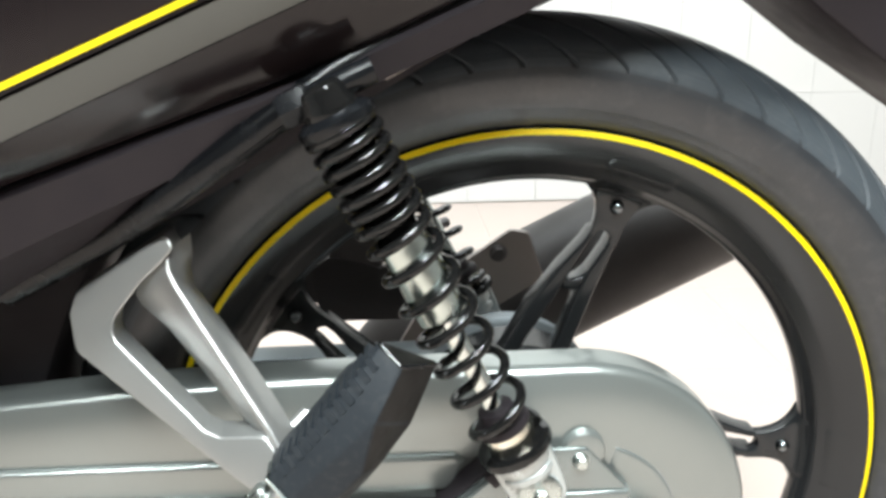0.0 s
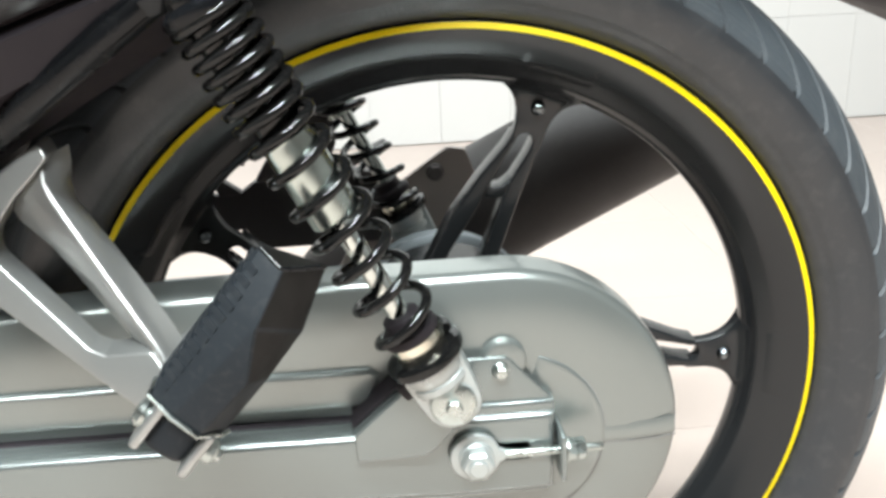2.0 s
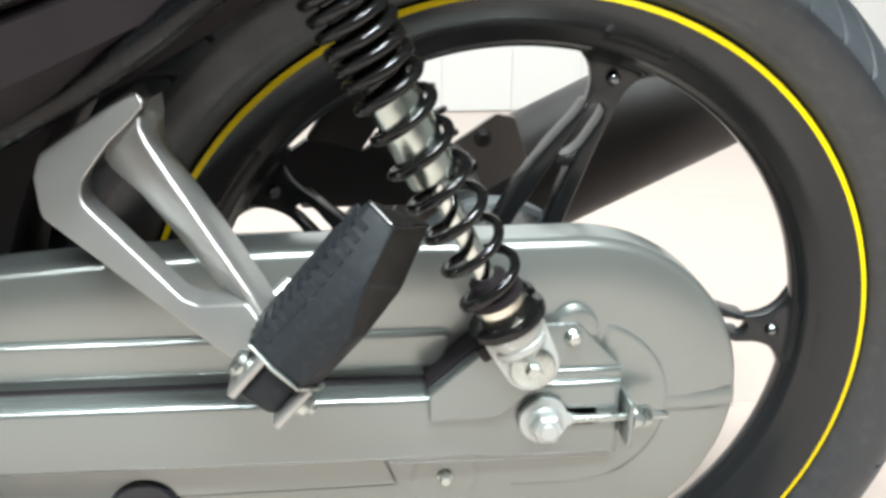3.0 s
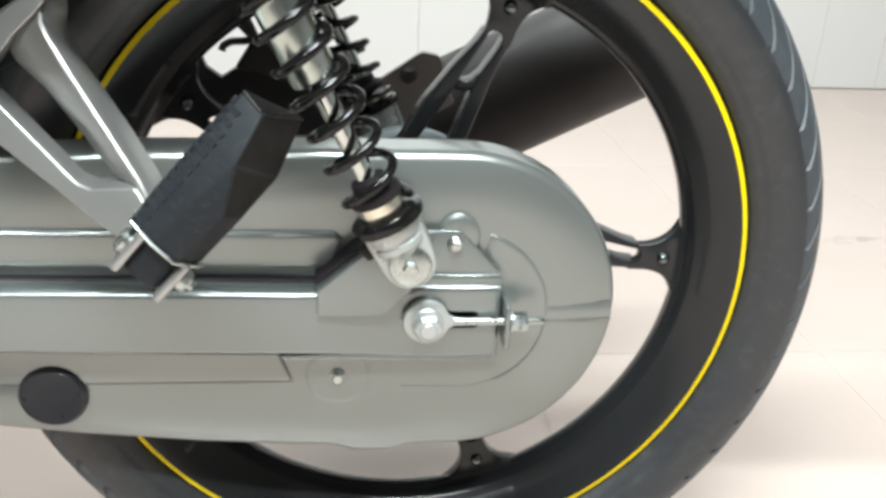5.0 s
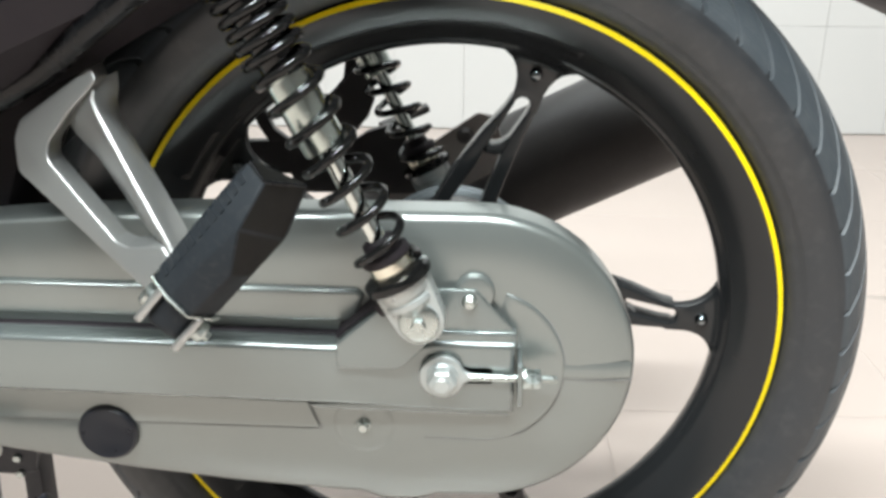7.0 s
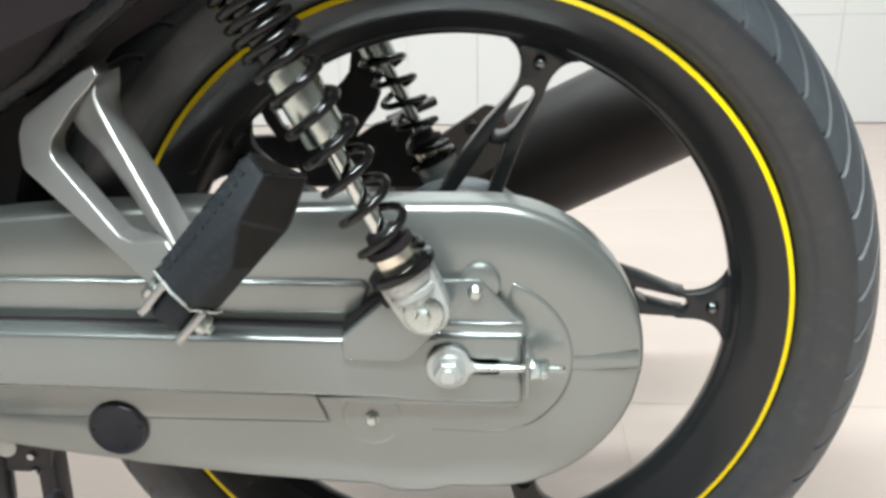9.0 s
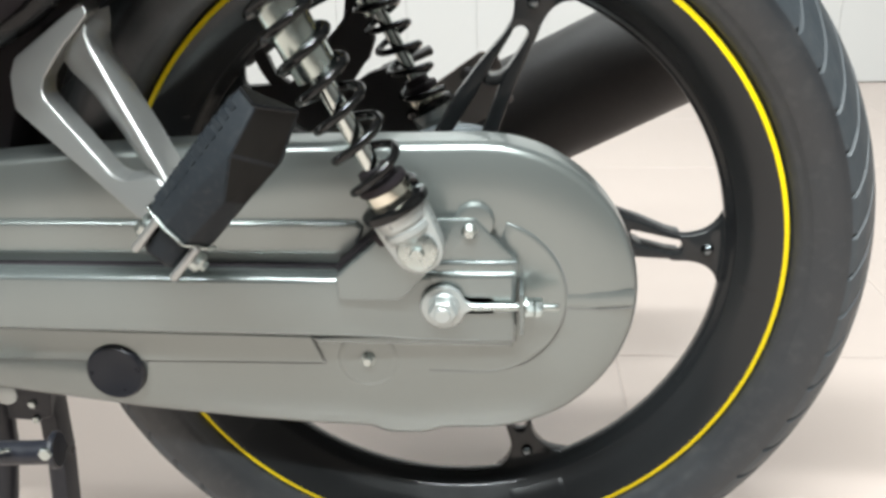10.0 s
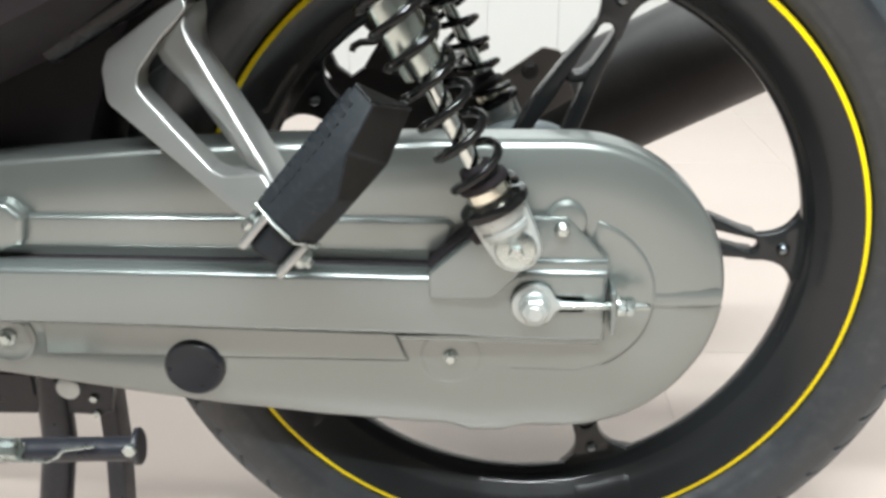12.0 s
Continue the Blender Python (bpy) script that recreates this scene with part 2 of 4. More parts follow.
# rear wheel: rim, tyre, stripe, five forked spokes, hub
AXIS = along((0, 0, AXLE_Z), (0, 1, AXLE_Z))  # local z runs along +y
YC = -0.0135  # the bike's middle plane
rim_profile = [(r, YC + y) for r, y in (
    (0.2326, -0.0362), (0.2338, -0.0367), (0.2378, -0.0350), (0.2398, -0.0318), (0.2385, -0.0280), (0.2250, -0.0250), (0.2130, -0.0120), (0.2115, 0.0), (0.2130, 0.0120), (0.2250, 0.0250), (0.2385, 0.0280), (0.2400, 0.0325), (0.2385, 0.0355), (0.2330, 0.0360),
    (0.2265, 0.0330), (0.2160, 0.0195), (0.2065, 0.0085), (0.2012, 0.0020), (0.2004, -0.0010), (0.2003, -0.0072), (0.2007, -0.0083), (0.2014, -0.0092), (0.2022, -0.0100), (0.2029, -0.0112), (0.2050, -0.0162), (0.2059, -0.0176), (0.2069, -0.0186), (0.2080, -0.0194), (0.2092, -0.0205), (0.2116, -0.0224), (0.2142, -0.0247), (0.2168, -0.0268), (0.2215, -0.0298), (0.2275, -0.0335))]
wheel = part("rear_wheel", lathe(rim_profile, 180, AXIS, close=True), RIM, bike, "black enamelled alloy rim", angle=32)
part("rim_stripe", lathe([(0.2338, YC - 0.0372), (0.2373, YC - 0.0360), (0.2372, YC - 0.0352), (0.2338, YC - 0.0364)], 180, AXIS, close=True), YELLOW, wheel, "thin yellow reflective rim stripe")


def tyre_mesh():
    """A tyre whose slanted tread grooves have steep walls, with fine sipes along its shoulder."""
    ctrl = [(0.2388, -0.0330), (0.2392, -0.0362), (0.2470, -0.0430), (0.2590, -0.0488), (0.2700, -0.0502), (0.2790, -0.0478), (0.2885, -0.0400), (0.2965, -0.0285), (0.3020, -0.0150), (0.3042, 0.0)]
    prof = []
    for k, ((r0, y0), (r1, y1)) in enumerate(zip(ctrl, ctrl[1:])):
        n = 5 if k < 3 else 12
        prof += [(r0 + (r1 - r0) * i / n, y0 + (y1 - y0) * i / n) for i in range(n)]
    prof.append(ctrl[-1])
    for _ in range(14):
        prof = [prof[0]] + [((a[0] + 2 * b[0] + c[0]) / 4, (a[1] + 2 * b[1] + c[1]) / 4) for a, b, c in zip(prof, prof[1:], prof[2:])] + [prof[-1]]
    # finer rows across the shoulder
    fine = []
    for a, b in zip(prof, prof[1:]):
        n = 3 if 0.2715 < a[0] < 0.2880 else 1
        fine += [(a[0] + (b[0] - a[0]) * i / n, a[1] + (b[1] - a[1]) * i / n) for i in range(n)]
    prof = fine + [prof[-1]]
    prof += [(r, -y) for r, y in reversed(prof[:-1:3])]
    R, Y = np.array([p[0] for p in prof]), np.array([p[1] for p in prof])
    count = 58
    cuts = np.array([-0.074, -0.058, 0.058, 0.074, 0.13, 0.22, 0.36, 0.50, 0.64, 0.78, 0.87])
    turn = (np.arange(count)[:, None] + cuts[None, :]).ravel()
    ring = len(turn)
    u = np.clip(np.abs(Y) / 0.0480, 0, 1)  # 0 at the crown, 1 at the shoulder
    sweep = np.where(R < 0.2780, -2.1, -2.1 * u ** 1.25)
    A = (turn[:, None] + sweep[None, :]) * 2 * np.pi / count
    W = np.broadcast_to(np.arange(len(R))[None, :], A.shape)
    F = np.broadcast_to(np.tile(np.abs(cuts), count)[:, None], A.shape)
    C = np.broadcast_to(np.tile(cuts, count)[:, None], A.shape)
    rr, yy = R[W], Y[W]
    groove = (F < 0.06) & (u[W] > 0.20) & (rr > 0.2738)
    depth = np.where(groove, 0.0027, 0)
    sipe = (rr > 0.2752) & (rr < 0.2856) & ((rr - 0.2752) % 0.0031 < 0.0008) & (C > 0.12) & (C < 0.80)
    depth = np.maximum(depth, np.where(sipe, 0.0011, 0))
    step = np.where((rr > 0.2732) & (rr < 0.2748), 0.0007, 0)
    bead = np.where((rr > 0.2475) & (rr < 0.2495), 0.0008, 0)
    rr = rr - depth + bead + step
    n = len(R)
    verts = np.stack([rr * np.cos(A), yy + YC + np.where(depth > 0.002, np.sign(-yy) * 0.0008, 0), rr * np.sin(A) + AXLE_Z], -1).reshape(-1, 3)
    i, j = np.meshgrid(np.arange(ring), np.arange(n - 1), indexing="ij")
    a, b = i * n + j, ((i + 1) % ring) * n + j
    faces = np.stack([a, a + 1, b + 1, b], -1).reshape(-1, 4)
    me = bpy.data.meshes.new("tyre")
    me.from_pydata(verts.tolist(), [], faces.tolist())
    me.polygons.foreach_set("use_smooth", [True] * len(me.polygons))
    me.set_sharp_from_angle(angle=radians(38))
    me.materials.append(RUBBER)
    me.materials.append(LIT_TREAD)
    # tread blocks get the lit copy; grooves keep darker rubber as their shade
    outer = (R > 0.2738)[None, :] & (depth < 0.002)
    me.polygons.foreach_set("material_index", (outer[:, :-1] & outer[:, 1:]).astype(np.int32).ravel())
    return me


tyre = new("tyre", tyre_mesh())
tyre.parent = wheel
tagged(tyre, "black road tyre with slanted tread grooves")


def spoke_mesh(turn):
    """One forked spoke in its own radial axes (u outwards, v sideways), turned into place."""
    bm = bmesh.new()
    c, s = math.cos(radians(turn)), math.sin(radians(turn))

    def place(u, v):
        return (u * c - v * s, AXLE_Z + u * s + v * c)

    # flared foot at the rim
    left = [(0.2085, 0.0390), (0.2035, 0.0345), (0.2000, 0.0285), (0.1970, 0.0226), (0.1935, 0.0178), (0.1890, 0.0142), (0.1835, 0.0117), (0.1770, 0.0103), (0.1630, 0.0097)]
    slot = [(0.1630, 0.0076), (0.1680, 0.0068), (0.1706, 0.0048), (0.1718, 0.0016), (0.1706, -0.0018), (0.1680, -0.0038), (0.1630, -0.0040)]
    foot = left + slot + [(u, -v) for u, v in reversed(left)]
    slab([place(u, v) for u, v in foot], -0.0170, -0.0060, 0.0016, 2, bm, True)
    # smooth pad where the foot runs out over the rim's rings
    prof = [(0.1885, -0.0030, 0.0134), (0.1925, -0.0037, 0.0164), (0.1960, -0.0046, 0.0206), (0.1985, -0.0060, 0.0250), (0.2005, -0.0080, 0.0275), (0.2027, -0.0112, 0.0268), (0.2056, -0.0163, 0.0256), (0.2094, -0.0203, 0.0255), (0.2132, -0.0242, 0.0258), (0.2176, -0.0277, 0.0262), (0.2222, -0.0304, 0.0266), (0.2226, -0.0290, 0.0266)]
    rows = []
    for k in range(13):
        side, sink = 1 - k / 6, 0.0008 if k in (0, 12) else 0.0
        row = []
        for q, y, half in prof:
            a = radians(turn) + side * half / q
            row.append(bm.verts.new(((q + sink) * math.cos(a), YC + y + sink, AXLE_Z + (q + sink) * math.sin(a))))
        rows.append(row)
    for r0, r1 in zip(rows, rows[1:]):
        for i in range(len(prof) - 1):
            bm.faces.new((r0[i], r0[i + 1], r1[i + 1], r1[i]))
    # two arms, swept to one side towards the hub
    upper = [(0.1700, 0.0101), (0.1610, 0.0124), (0.1385, 0.0222), (0.1069, 0.0329), (0.0782, 0.0385), (0.0500, 0.0440), (0.0500, 0.0320), (0.0861, 0.0262), (0.1159, 0.0178), (0.1314, 0.0150), (0.1443, 0.0121), (0.1625, 0.0078), (0.1700, 0.0070)]
    lower = [(0.1700, -0.0100), (0.1614, -0.0086), (0.1336, -0.0068), (0.0911, -0.0053), (0.0500, -0.0040), (0.0500, 0.0075), (0.0888, 0.0053), (0.1278, 0.0038), (0.1412, 0.0022), (0.1600, -0.0030), (0.1700, -0.0045)]
    for pts in (upper, lower):
        slab([place(u, v) for u, v in pts], -0.0167, 0.0030, 0.0018, 3, bm, True)
    # dished bridge that closes the slot
    pts = [(0.1345, 0.0168), (0.1322, 0.0110), (0.1352, 0.0060), (0.1432, 0.0010), (0.1335, -0.0010), (0.1262, 0.0060), (0.1248, 0.0150)]
    slab([place(u, v) for u, v in pts], -0.0148, 0.0040, 0.0020, 3, bm, True)
    return bm


for k in range(5):
    turn = 72 * k - 0.2
    part("spoke", spoke_mesh(turn), RIM, wheel, angle=40)
    bx, bz = 0.189 * math.cos(radians(turn)), AXLE_Z + 0.189 * math.sin(radians(turn))
    part("spoke_stud", lathe([(0, 0), (0.0046, 0), (0.0046, 0.0022), (0.0038, 0.0042), (0.0022, 0.0054), (0, 0.0058)], 24, out_y(bx, -0.0168, bz)), STUD, wheel, "dark steel stud")
part("hub", lathe([(0, -0.06), (0.045, -0.06), (0.052, -0.05), (0.060, -0.015), (0.060, 0.015), (0.068, 0.022), (0.070, 0.055), (0.064, 0.062), (0, 0.064)], 64, AXIS), RIM, wheel, "black wheel hub")

# chain case
C = (0.0222, 0.3012, 0.1055)
outline = [(-0.62, 0.3720), (-0.45, 0.3860), (-0.34, 0.3945), (-0.245, 0.4020), (-0.17, 0.4052), (-0.08, 0.4066)] + arc(*C, 92, -88, 40) + [
    (-0.004, 0.1955), (-0.010, 0.1930), (-0.018, 0.1908), (-0.042, 0.1905), (-0.050, 0.1935), (-0.056, 0.1958), (-0.10, 0.1980), (-0.145, 0.2012), (-0.22, 0.2092), (-0.30, 0.2205), (-0.40, 0.2355), (-0.62, 0.2690)]


def crowned(pts, edge_y, face_y, back_y, inset):
    """A shallow dish-shaped cover: a rounded edge, a gently sloped border, then the flat face."""
    bm = bmesh.new()
    a, b = Vector((-0.62, 0.322)), Vector((0.022, 0.303))
    loops = []
    for amount, y in ((0.0, back_y), (0.0, edge_y + 0.0075), (0.0006, edge_y + 0.0050), (0.0018, edge_y + 0.0026), (0.0034, edge_y + 0.0009), (0.0056, edge_y), (inset * 0.5, edge_y + (face_y - edge_y) * 0.68), (inset, face_y)):
        loop = []
        for p in pts:
            p = Vector(p)
            t = max(0.0, min(1.0, (p - a).dot(b - a) / (b - a).length_squared))
            q = p + (a + (b - a) * t - p).normalized() * amount
            loop.append(bm.verts.new((q.x, y, q.y)))
        loops.append(loop)
    for l0, l1 in zip(loops, loops[1:]):
        for k in range(len(pts)):
            j = (k + 1) % len(pts)
            bm.faces.new((l0[k], l0[j], l1[j], l1[k]))
    bm.faces.new(loops[0])
    bm.faces.new(loops[-1])
    return bm


case = part("chain_case", crowned(outline, -0.1022, -0.1068, -0.0745, 0.034), SILVER, bike, "silver-painted chain case", angle=50)
# step below the upper half
part("case_step", slab([(-0.60, 0.3600), (-0.330, 0.3588), (-0.055, 0.3574), (-0.050, 0.3530), (-0.058, 0.3350), (-0.60, 0.3375)], -0.1115, -0.1060, 0.0028, 4), SILVER, case)
# thin dark tube draws the shadow line under the step
part("case_seam", tube([(-0.60, -0.1078, 0.3370), (-0.330, -0.1078, 0.3358), (-0.058, -0.1078, 0.3345)], 0.0006, 6), SEAM_SHADE, case)
# black strip added for the deep shade in the gap above the arm
part("gap_seal", slab([(-0.60, 0.3312), (-0.058, 0.3276), (-0.058, 0.3240), (-0.60, 0.3285)], -0.1125, -0.1060, 0.0006, 1), MATT, case, "black strip for the shaded gap above the swing arm")
# raised pads of the lower half
part("case_panel", slab(fillet([(-0.334, 0.2790), (-0.091, 0.2735), (-0.0830, 0.2530), (-0.336, 0.2535)], 0.002), -0.1082, -0.1060, 0.0008, 1), SILVER, case)
# raised band round the axle, fading inwards
bm, rows = bmesh.new(), []
for k in range(49):
    a = radians(72 - 178 * k / 48)
    up = min(1.0, (k + 0.2) / 1.5, (48 - k) / 14)
    rows.append([bm.verts.new((0.0238 + q * math.cos(a), -0.1066 - h * up, 0.3025 + (q - 0.0008 * (1 - math.cos(a - 0.4))) * math.sin(a))) for q, h in ((0.0568, -0.0004), (0.0566, 0.0010), (0.0560, 0.0018), (0.0548, 0.0022), (0.0525, 0.0021), (0.0470, 0.0018), (0.0380, 0.0014), (0.0250, 0.0010))])
for r0, r1 in zip(rows, rows[1:]):
    for i in range(7):
        bm.faces.new((r0[i], r0[i + 1], r1[i + 1], r1[i]))
bm.faces.new(rows[0])
part("case_pad", bm, SILVER, case, angle=60)
bm, rows = bmesh.new(), []
for x, y in ((0.0795, -0.1066), (0.0977, -0.1066), (0.1127, -0.1055), (0.1245, -0.1032)):
    rows.append([bm.verts.new((x, y + d, z)) for z, d in ((0.2950, 0.0010), (0.2962, -0.0008), (0.2975, -0.0011), (0.3035, -0.0008), (0.3075, 0.0004))])
for r0, r1 in zip(rows, rows[1:]):
    for i in range(4):
        bm.faces.new((r0[i], r0[i + 1], r1[i + 1], r1[i]))
part("case_ridge", bm, SILVER, case, angle=60)
m = out_y(-0.0534, -0.1064, 0.2562)
part("bolt_seat", lathe([(0.0218, 0.0), (0.0205, 0.0006), (0.0185, 0.0013), (0.0160, 0.0010), (0.0120, 0.0004), (0.0085, 0.0006), (0, 0.0006)], 40, m), SILVER, case)
bolt("case_bolt", -0.0534, -0.1072, 0.2562, 0.0050, 0.0036, 0.0055, ZINC, case, "bright zinc case bolt")
m = out_y(-0.362, -0.1064, 0.2665)
part("bolt_seat", lathe([(0.0205, 0.0), (0.0200, 0.0016), (0.0185, 0.0022), (0.0150, 0.0010), (0.0085, 0.0008), (0, 0.0008)], 40, m), SILVER, case)
bolt("case_bolt", -0.362, -0.1072, 0.2665, 0.0062, 0.0042, 0.0060, ZINC, case, "bright zinc case bolt")
m = out_y(-0.2318, -0.1062, 0.2452)
part("inspection_plug", lathe([(0.0205, 0), (0.0212, 0.0015), (0.0208, 0.0040), (0.0192, 0.0055), (0.0170, 0.0052), (0.0120, 0.0040), (0.0060, 0.0034), (0, 0.0033)], 48, m), PLUG, case, "round black rubber inspection plug")
# thin dark tubes draw the shadow lines at pad, panel and ridge edges
seam = [(x, -0.1066, z) for x, z in arc(0.0238, 0.3022, 0.0570, 40, -60, 30) + arc(0.0238, 0.3022, 0.0555, -66, -84, 6)] + [(0.018, -0.1066, 0.2470), (-0.012, -0.1066, 0.2475)]
part("case_seam", tube(seam, 0.00055, 6), SEAM_SHADE, case)
part("case_seam", tube([(-0.334, -0.1070, 0.2785), (-0.337, -0.1066, 0.2528), (-0.200, -0.1066, 0.2525), (-0.083, -0.1066, 0.2520)], 0.00055, 6), SEAM_SHADE, case)
part("case_seam", tube([(-0.60, -0.1068, 0.2790), (-0.300, -0.1068, 0.2775), (-0.090, -0.1068, 0.2735), (-0.0825, -0.1068, 0.2525)], 0.0007, 6), SEAM_SHADE, case)
part("case_seam", tube([(0.081, -0.1066, 0.2948), (0.0977, -0.1066, 0.2946), (0.1127, -0.1055, 0.2944), (0.1255, -0.1030, 0.2942)], 0.0005, 6), SEAM_SHADE, case)
part("case_boss", slab(fillet([(-0.60, 0.372), (-0.338, 0.3695), (-0.3265, 0.3590), (-0.3300, 0.3400), (-0.346, 0.3355), (-0.60, 0.3370)], [0, 0.006, 0.006, 0.008, 0.006, 0], 5), -0.1190, -0.1060, 0.0050, 4), SILVER, case)

# swing arm
def beam():
    """The arm's box section, whose face falls back into the axle block."""
    bm, rows = bmesh.new(), []
    for x, front, top, low in ((-0.62, -0.1300, 0.3310, 0.2920), (-0.30, -0.1300, 0.3288, 0.2880), (-0.085, -0.1300, 0.3264, 0.2848), (-0.070, -0.1298, 0.3263, 0.2844), (-0.055, -0.1290, 0.3262, 0.2836), (-0.038, -0.1268, 0.3262, 0.2818), (-0.022, -0.1244, 0.3262, 0.2792), (-0.008, -0.1229, 0.3262, 0.2780), (0.004, -0.1222, 0.3262, 0.2780)):
        sec = [(-0.1090, top)] + [(front + 0.0036 * (1 - math.sin(a)), top - 0.0036 * (1 - math.cos(a))) for a in (0.0, 0.3, 0.6, 0.9, 1.2, 1.5708)] + [(front + 0.0036 * (1 - math.sin(a)), low + 0.0036 * (1 - math.cos(a))) for a in (1.5708, 1.2, 0.9, 0.6, 0.3, 0.0)] + [(-0.1090, low)]
        rows.append([bm.verts.new((x, y, z)) for y, z in sec])
    for r0, r1 in zip(rows, rows[1:]):
        for i in range(len(r0)):
            j = (i + 1) % len(r0)
            bm.faces.new((r0[i], r0[j], r1[j], r1[i]))
    bm.faces.new(rows[0])
    bm.faces.new(rows[-1])
    return bm


arm = part("swing_arm", beam(), ARM, bike, "grey painted steel swing arm", angle=50)
block = [(-0.010, 0.3275), (0.0475, 0.3275), (0.0475, 0.2770), (-0.010, 0.2775)]
part("axle_block", slab(block, -0.1228, -0.1090, 0.0044, 5), ARM, arm, angle=50)
part("block_ledge", slab([(-0.006, 0.3335), (0.0475, 0.3335), (0.0475, 0.3220), (-0.006, 0.3220)], -0.1190, -0.1090, 0.0026, 4), ARM, arm, angle=50)
part("block_lip", slab([(-0.030, 0.2790), (0.0455, 0.2765), (0.0450, 0.2715), (-0.085, 0.2735), (-0.090, 0.2770)], -0.1165, -0.1080, 0.0015, 2), ARM, arm)
# flush black inlay; the slot's shade is its colour, nothing is cut out
part("axle_slot", slab(fillet([(0.004, 0.3108), (0.0330, 0.3106), (0.0330, 0.2990), (0.004, 0.2990)], 0.002), -0.1228, -0.1200, 0), MATT, arm, "flat dark inlay for the shaded axle slot", smooth=False)
gusset = [(-0.0652, 0.3135), (-0.0275, 0.3142), (-0.0215, 0.3175), (-0.0090, 0.3310), (-0.004, 0.3400), (-0.004, 0.3560), (-0.0200, 0.3600), (-0.0365, 0.3560), (-0.0655, 0.3305)]
part("shock_bracket", slab(fillet(gusset, [0.002, 0.004, 0.004, 0.004, 0.006, 0.008, 0.008, 0.003, 0.003]), -0.1350, -0.1305, 0.0014, 3), ARM, arm, "pressed steel shock bracket")
# solid black strip draws the shade between flange and case
part("bracket_gap", slab([(-0.0668, 0.3322), (-0.0380, 0.3575), (-0.0370, 0.3562), (-0.0655, 0.3308)], -0.1270, -0.1060, 0.0004, 1), MATT, arm, "black strip for the shade in the gap behind the bracket")
part("bracket_flange", slab([(-0.0655, 0.3305), (-0.0365, 0.3560), (-0.0355, 0.3545), (-0.0640, 0.3292)], -0.1340, -0.1060, 0.0006, 1), ARM, arm)
tab = fillet([(-0.004, 0.3300), (-0.004, 0.3612), (0.0215, 0.3612), (0.0490, 0.3310), (0.0490, 0.3220), (-0.004, 0.3220)], [0.001, 0.002, 0.004, 0.002, 0, 0])
part("upper_tab", slab(tab, -0.1160, -0.1130, 0.0010, 2), ARM, arm)
part("tab_boss", lathe([(0.0130, -0.006), (0.0126, 0.0030), (0.0118, 0.0042), (0.0100, 0.0048), (0, 0.0048)], 40, out_y(0.0208, -0.1088, 0.3570)), SILVER, arm)
bolt("tab_bolt", 0.0178, -0.1160, 0.3535, 0.0050, 0.0038, 0.0055, ZINC, arm, "bright zinc bolt")

part("bump_rubber", box(-0.0065, 0.0065, -0.006, 0.006, -0.005, 0.005, 0.002, None, pose(-0.0335, -0.1330, 0.3585, 0, -40, 0)), MATT, arm, "small black rubber stop")

# axle nut and chain adjuster
m = out_y(0.0012, -0.1230, 0.3062)
part("axle_washer", lathe([(0, 0), (0.0138, 0), (0.0140, 0.0022), (0.0132, 0.0032), (0, 0.0032)], 48, m), ZINC, arm, "bright plated axle washer")
part("adjuster_plate", slab(arc(0.0012, 0.3062, 0.0146, 46, 314, 28) + [(0.0150, 0.3022), (0.0190, 0.3040), (0.0250, 0.3044), (0.0250, 0.3080), (0.0190, 0.3084), (0.0150, 0.3102)], -0.1290, -0.1258, 0.0010, 3), PALE, arm, "pale plated adjuster plate")
bm = lathe([(0, 0), (0.0104, 0), (0.0104, 0.0014), (0.0090, 0.0026), (0, 0.0026)], 36, out_y(0.0012, -0.1290, 0.3062))
hexagon(0.0094, 0.0085, out_y(0.0012, -0.1312, 0.3062), bm)
lathe([(0, 0), (0.0056, 0), (0.0056, 0.0014), (0.0046, 0.0022), (0, 0.0022)], 24, out_y(0.0012, -0.1396, 0.3062), bm)
part("axle_nut", bm, PALE, arm, "bright flanged axle nut", angle=25)
rod = along((0.018, -0.1275, 0.3062), (1.0, -0.1275, 0.3062))
part("adjuster_rod", lathe([(0, 0), (0.0027, 0), (0.0024, 0.0100), (0.0024, 0.0545), (0.0018, 0.0562), (0, 0.0562)], 16, rod), ZINC, arm)
part("end_plate", box(0.0490, 0.0522, -0.1345, -0.1060, 0.2890, 0.3178, 0.0012), ARM, arm, "grey end plate of the chain adjuster")
part("adjuster_washer", lathe([(0, 0), (0.0070, 0), (0.0070, 0.0016), (0, 0.0016)], 24, along((0.0526, -0.1275, 0.3062), (1, -0.1275, 0.3062))), ZINC, arm)
bm = hexagon(0.0062, 0.0048, along((0.0542, -0.1275, 0.3062), (1, -0.1275, 0.3062)))
hexagon(0.0062, 0.0048, along((0.0592, -0.1275, 0.3062), (1, -0.1275, 0.3062)), bm)
part("adjuster_nut", bm, ZINC, arm, "pair of bright lock nuts", angle=25)

# shock absorber
LOW, TOP = Vector((-0.0119, -0.1390, 0.3530)), Vector((-0.1215, -0.1480, 0.5746))
S = along(LOW, TOP)


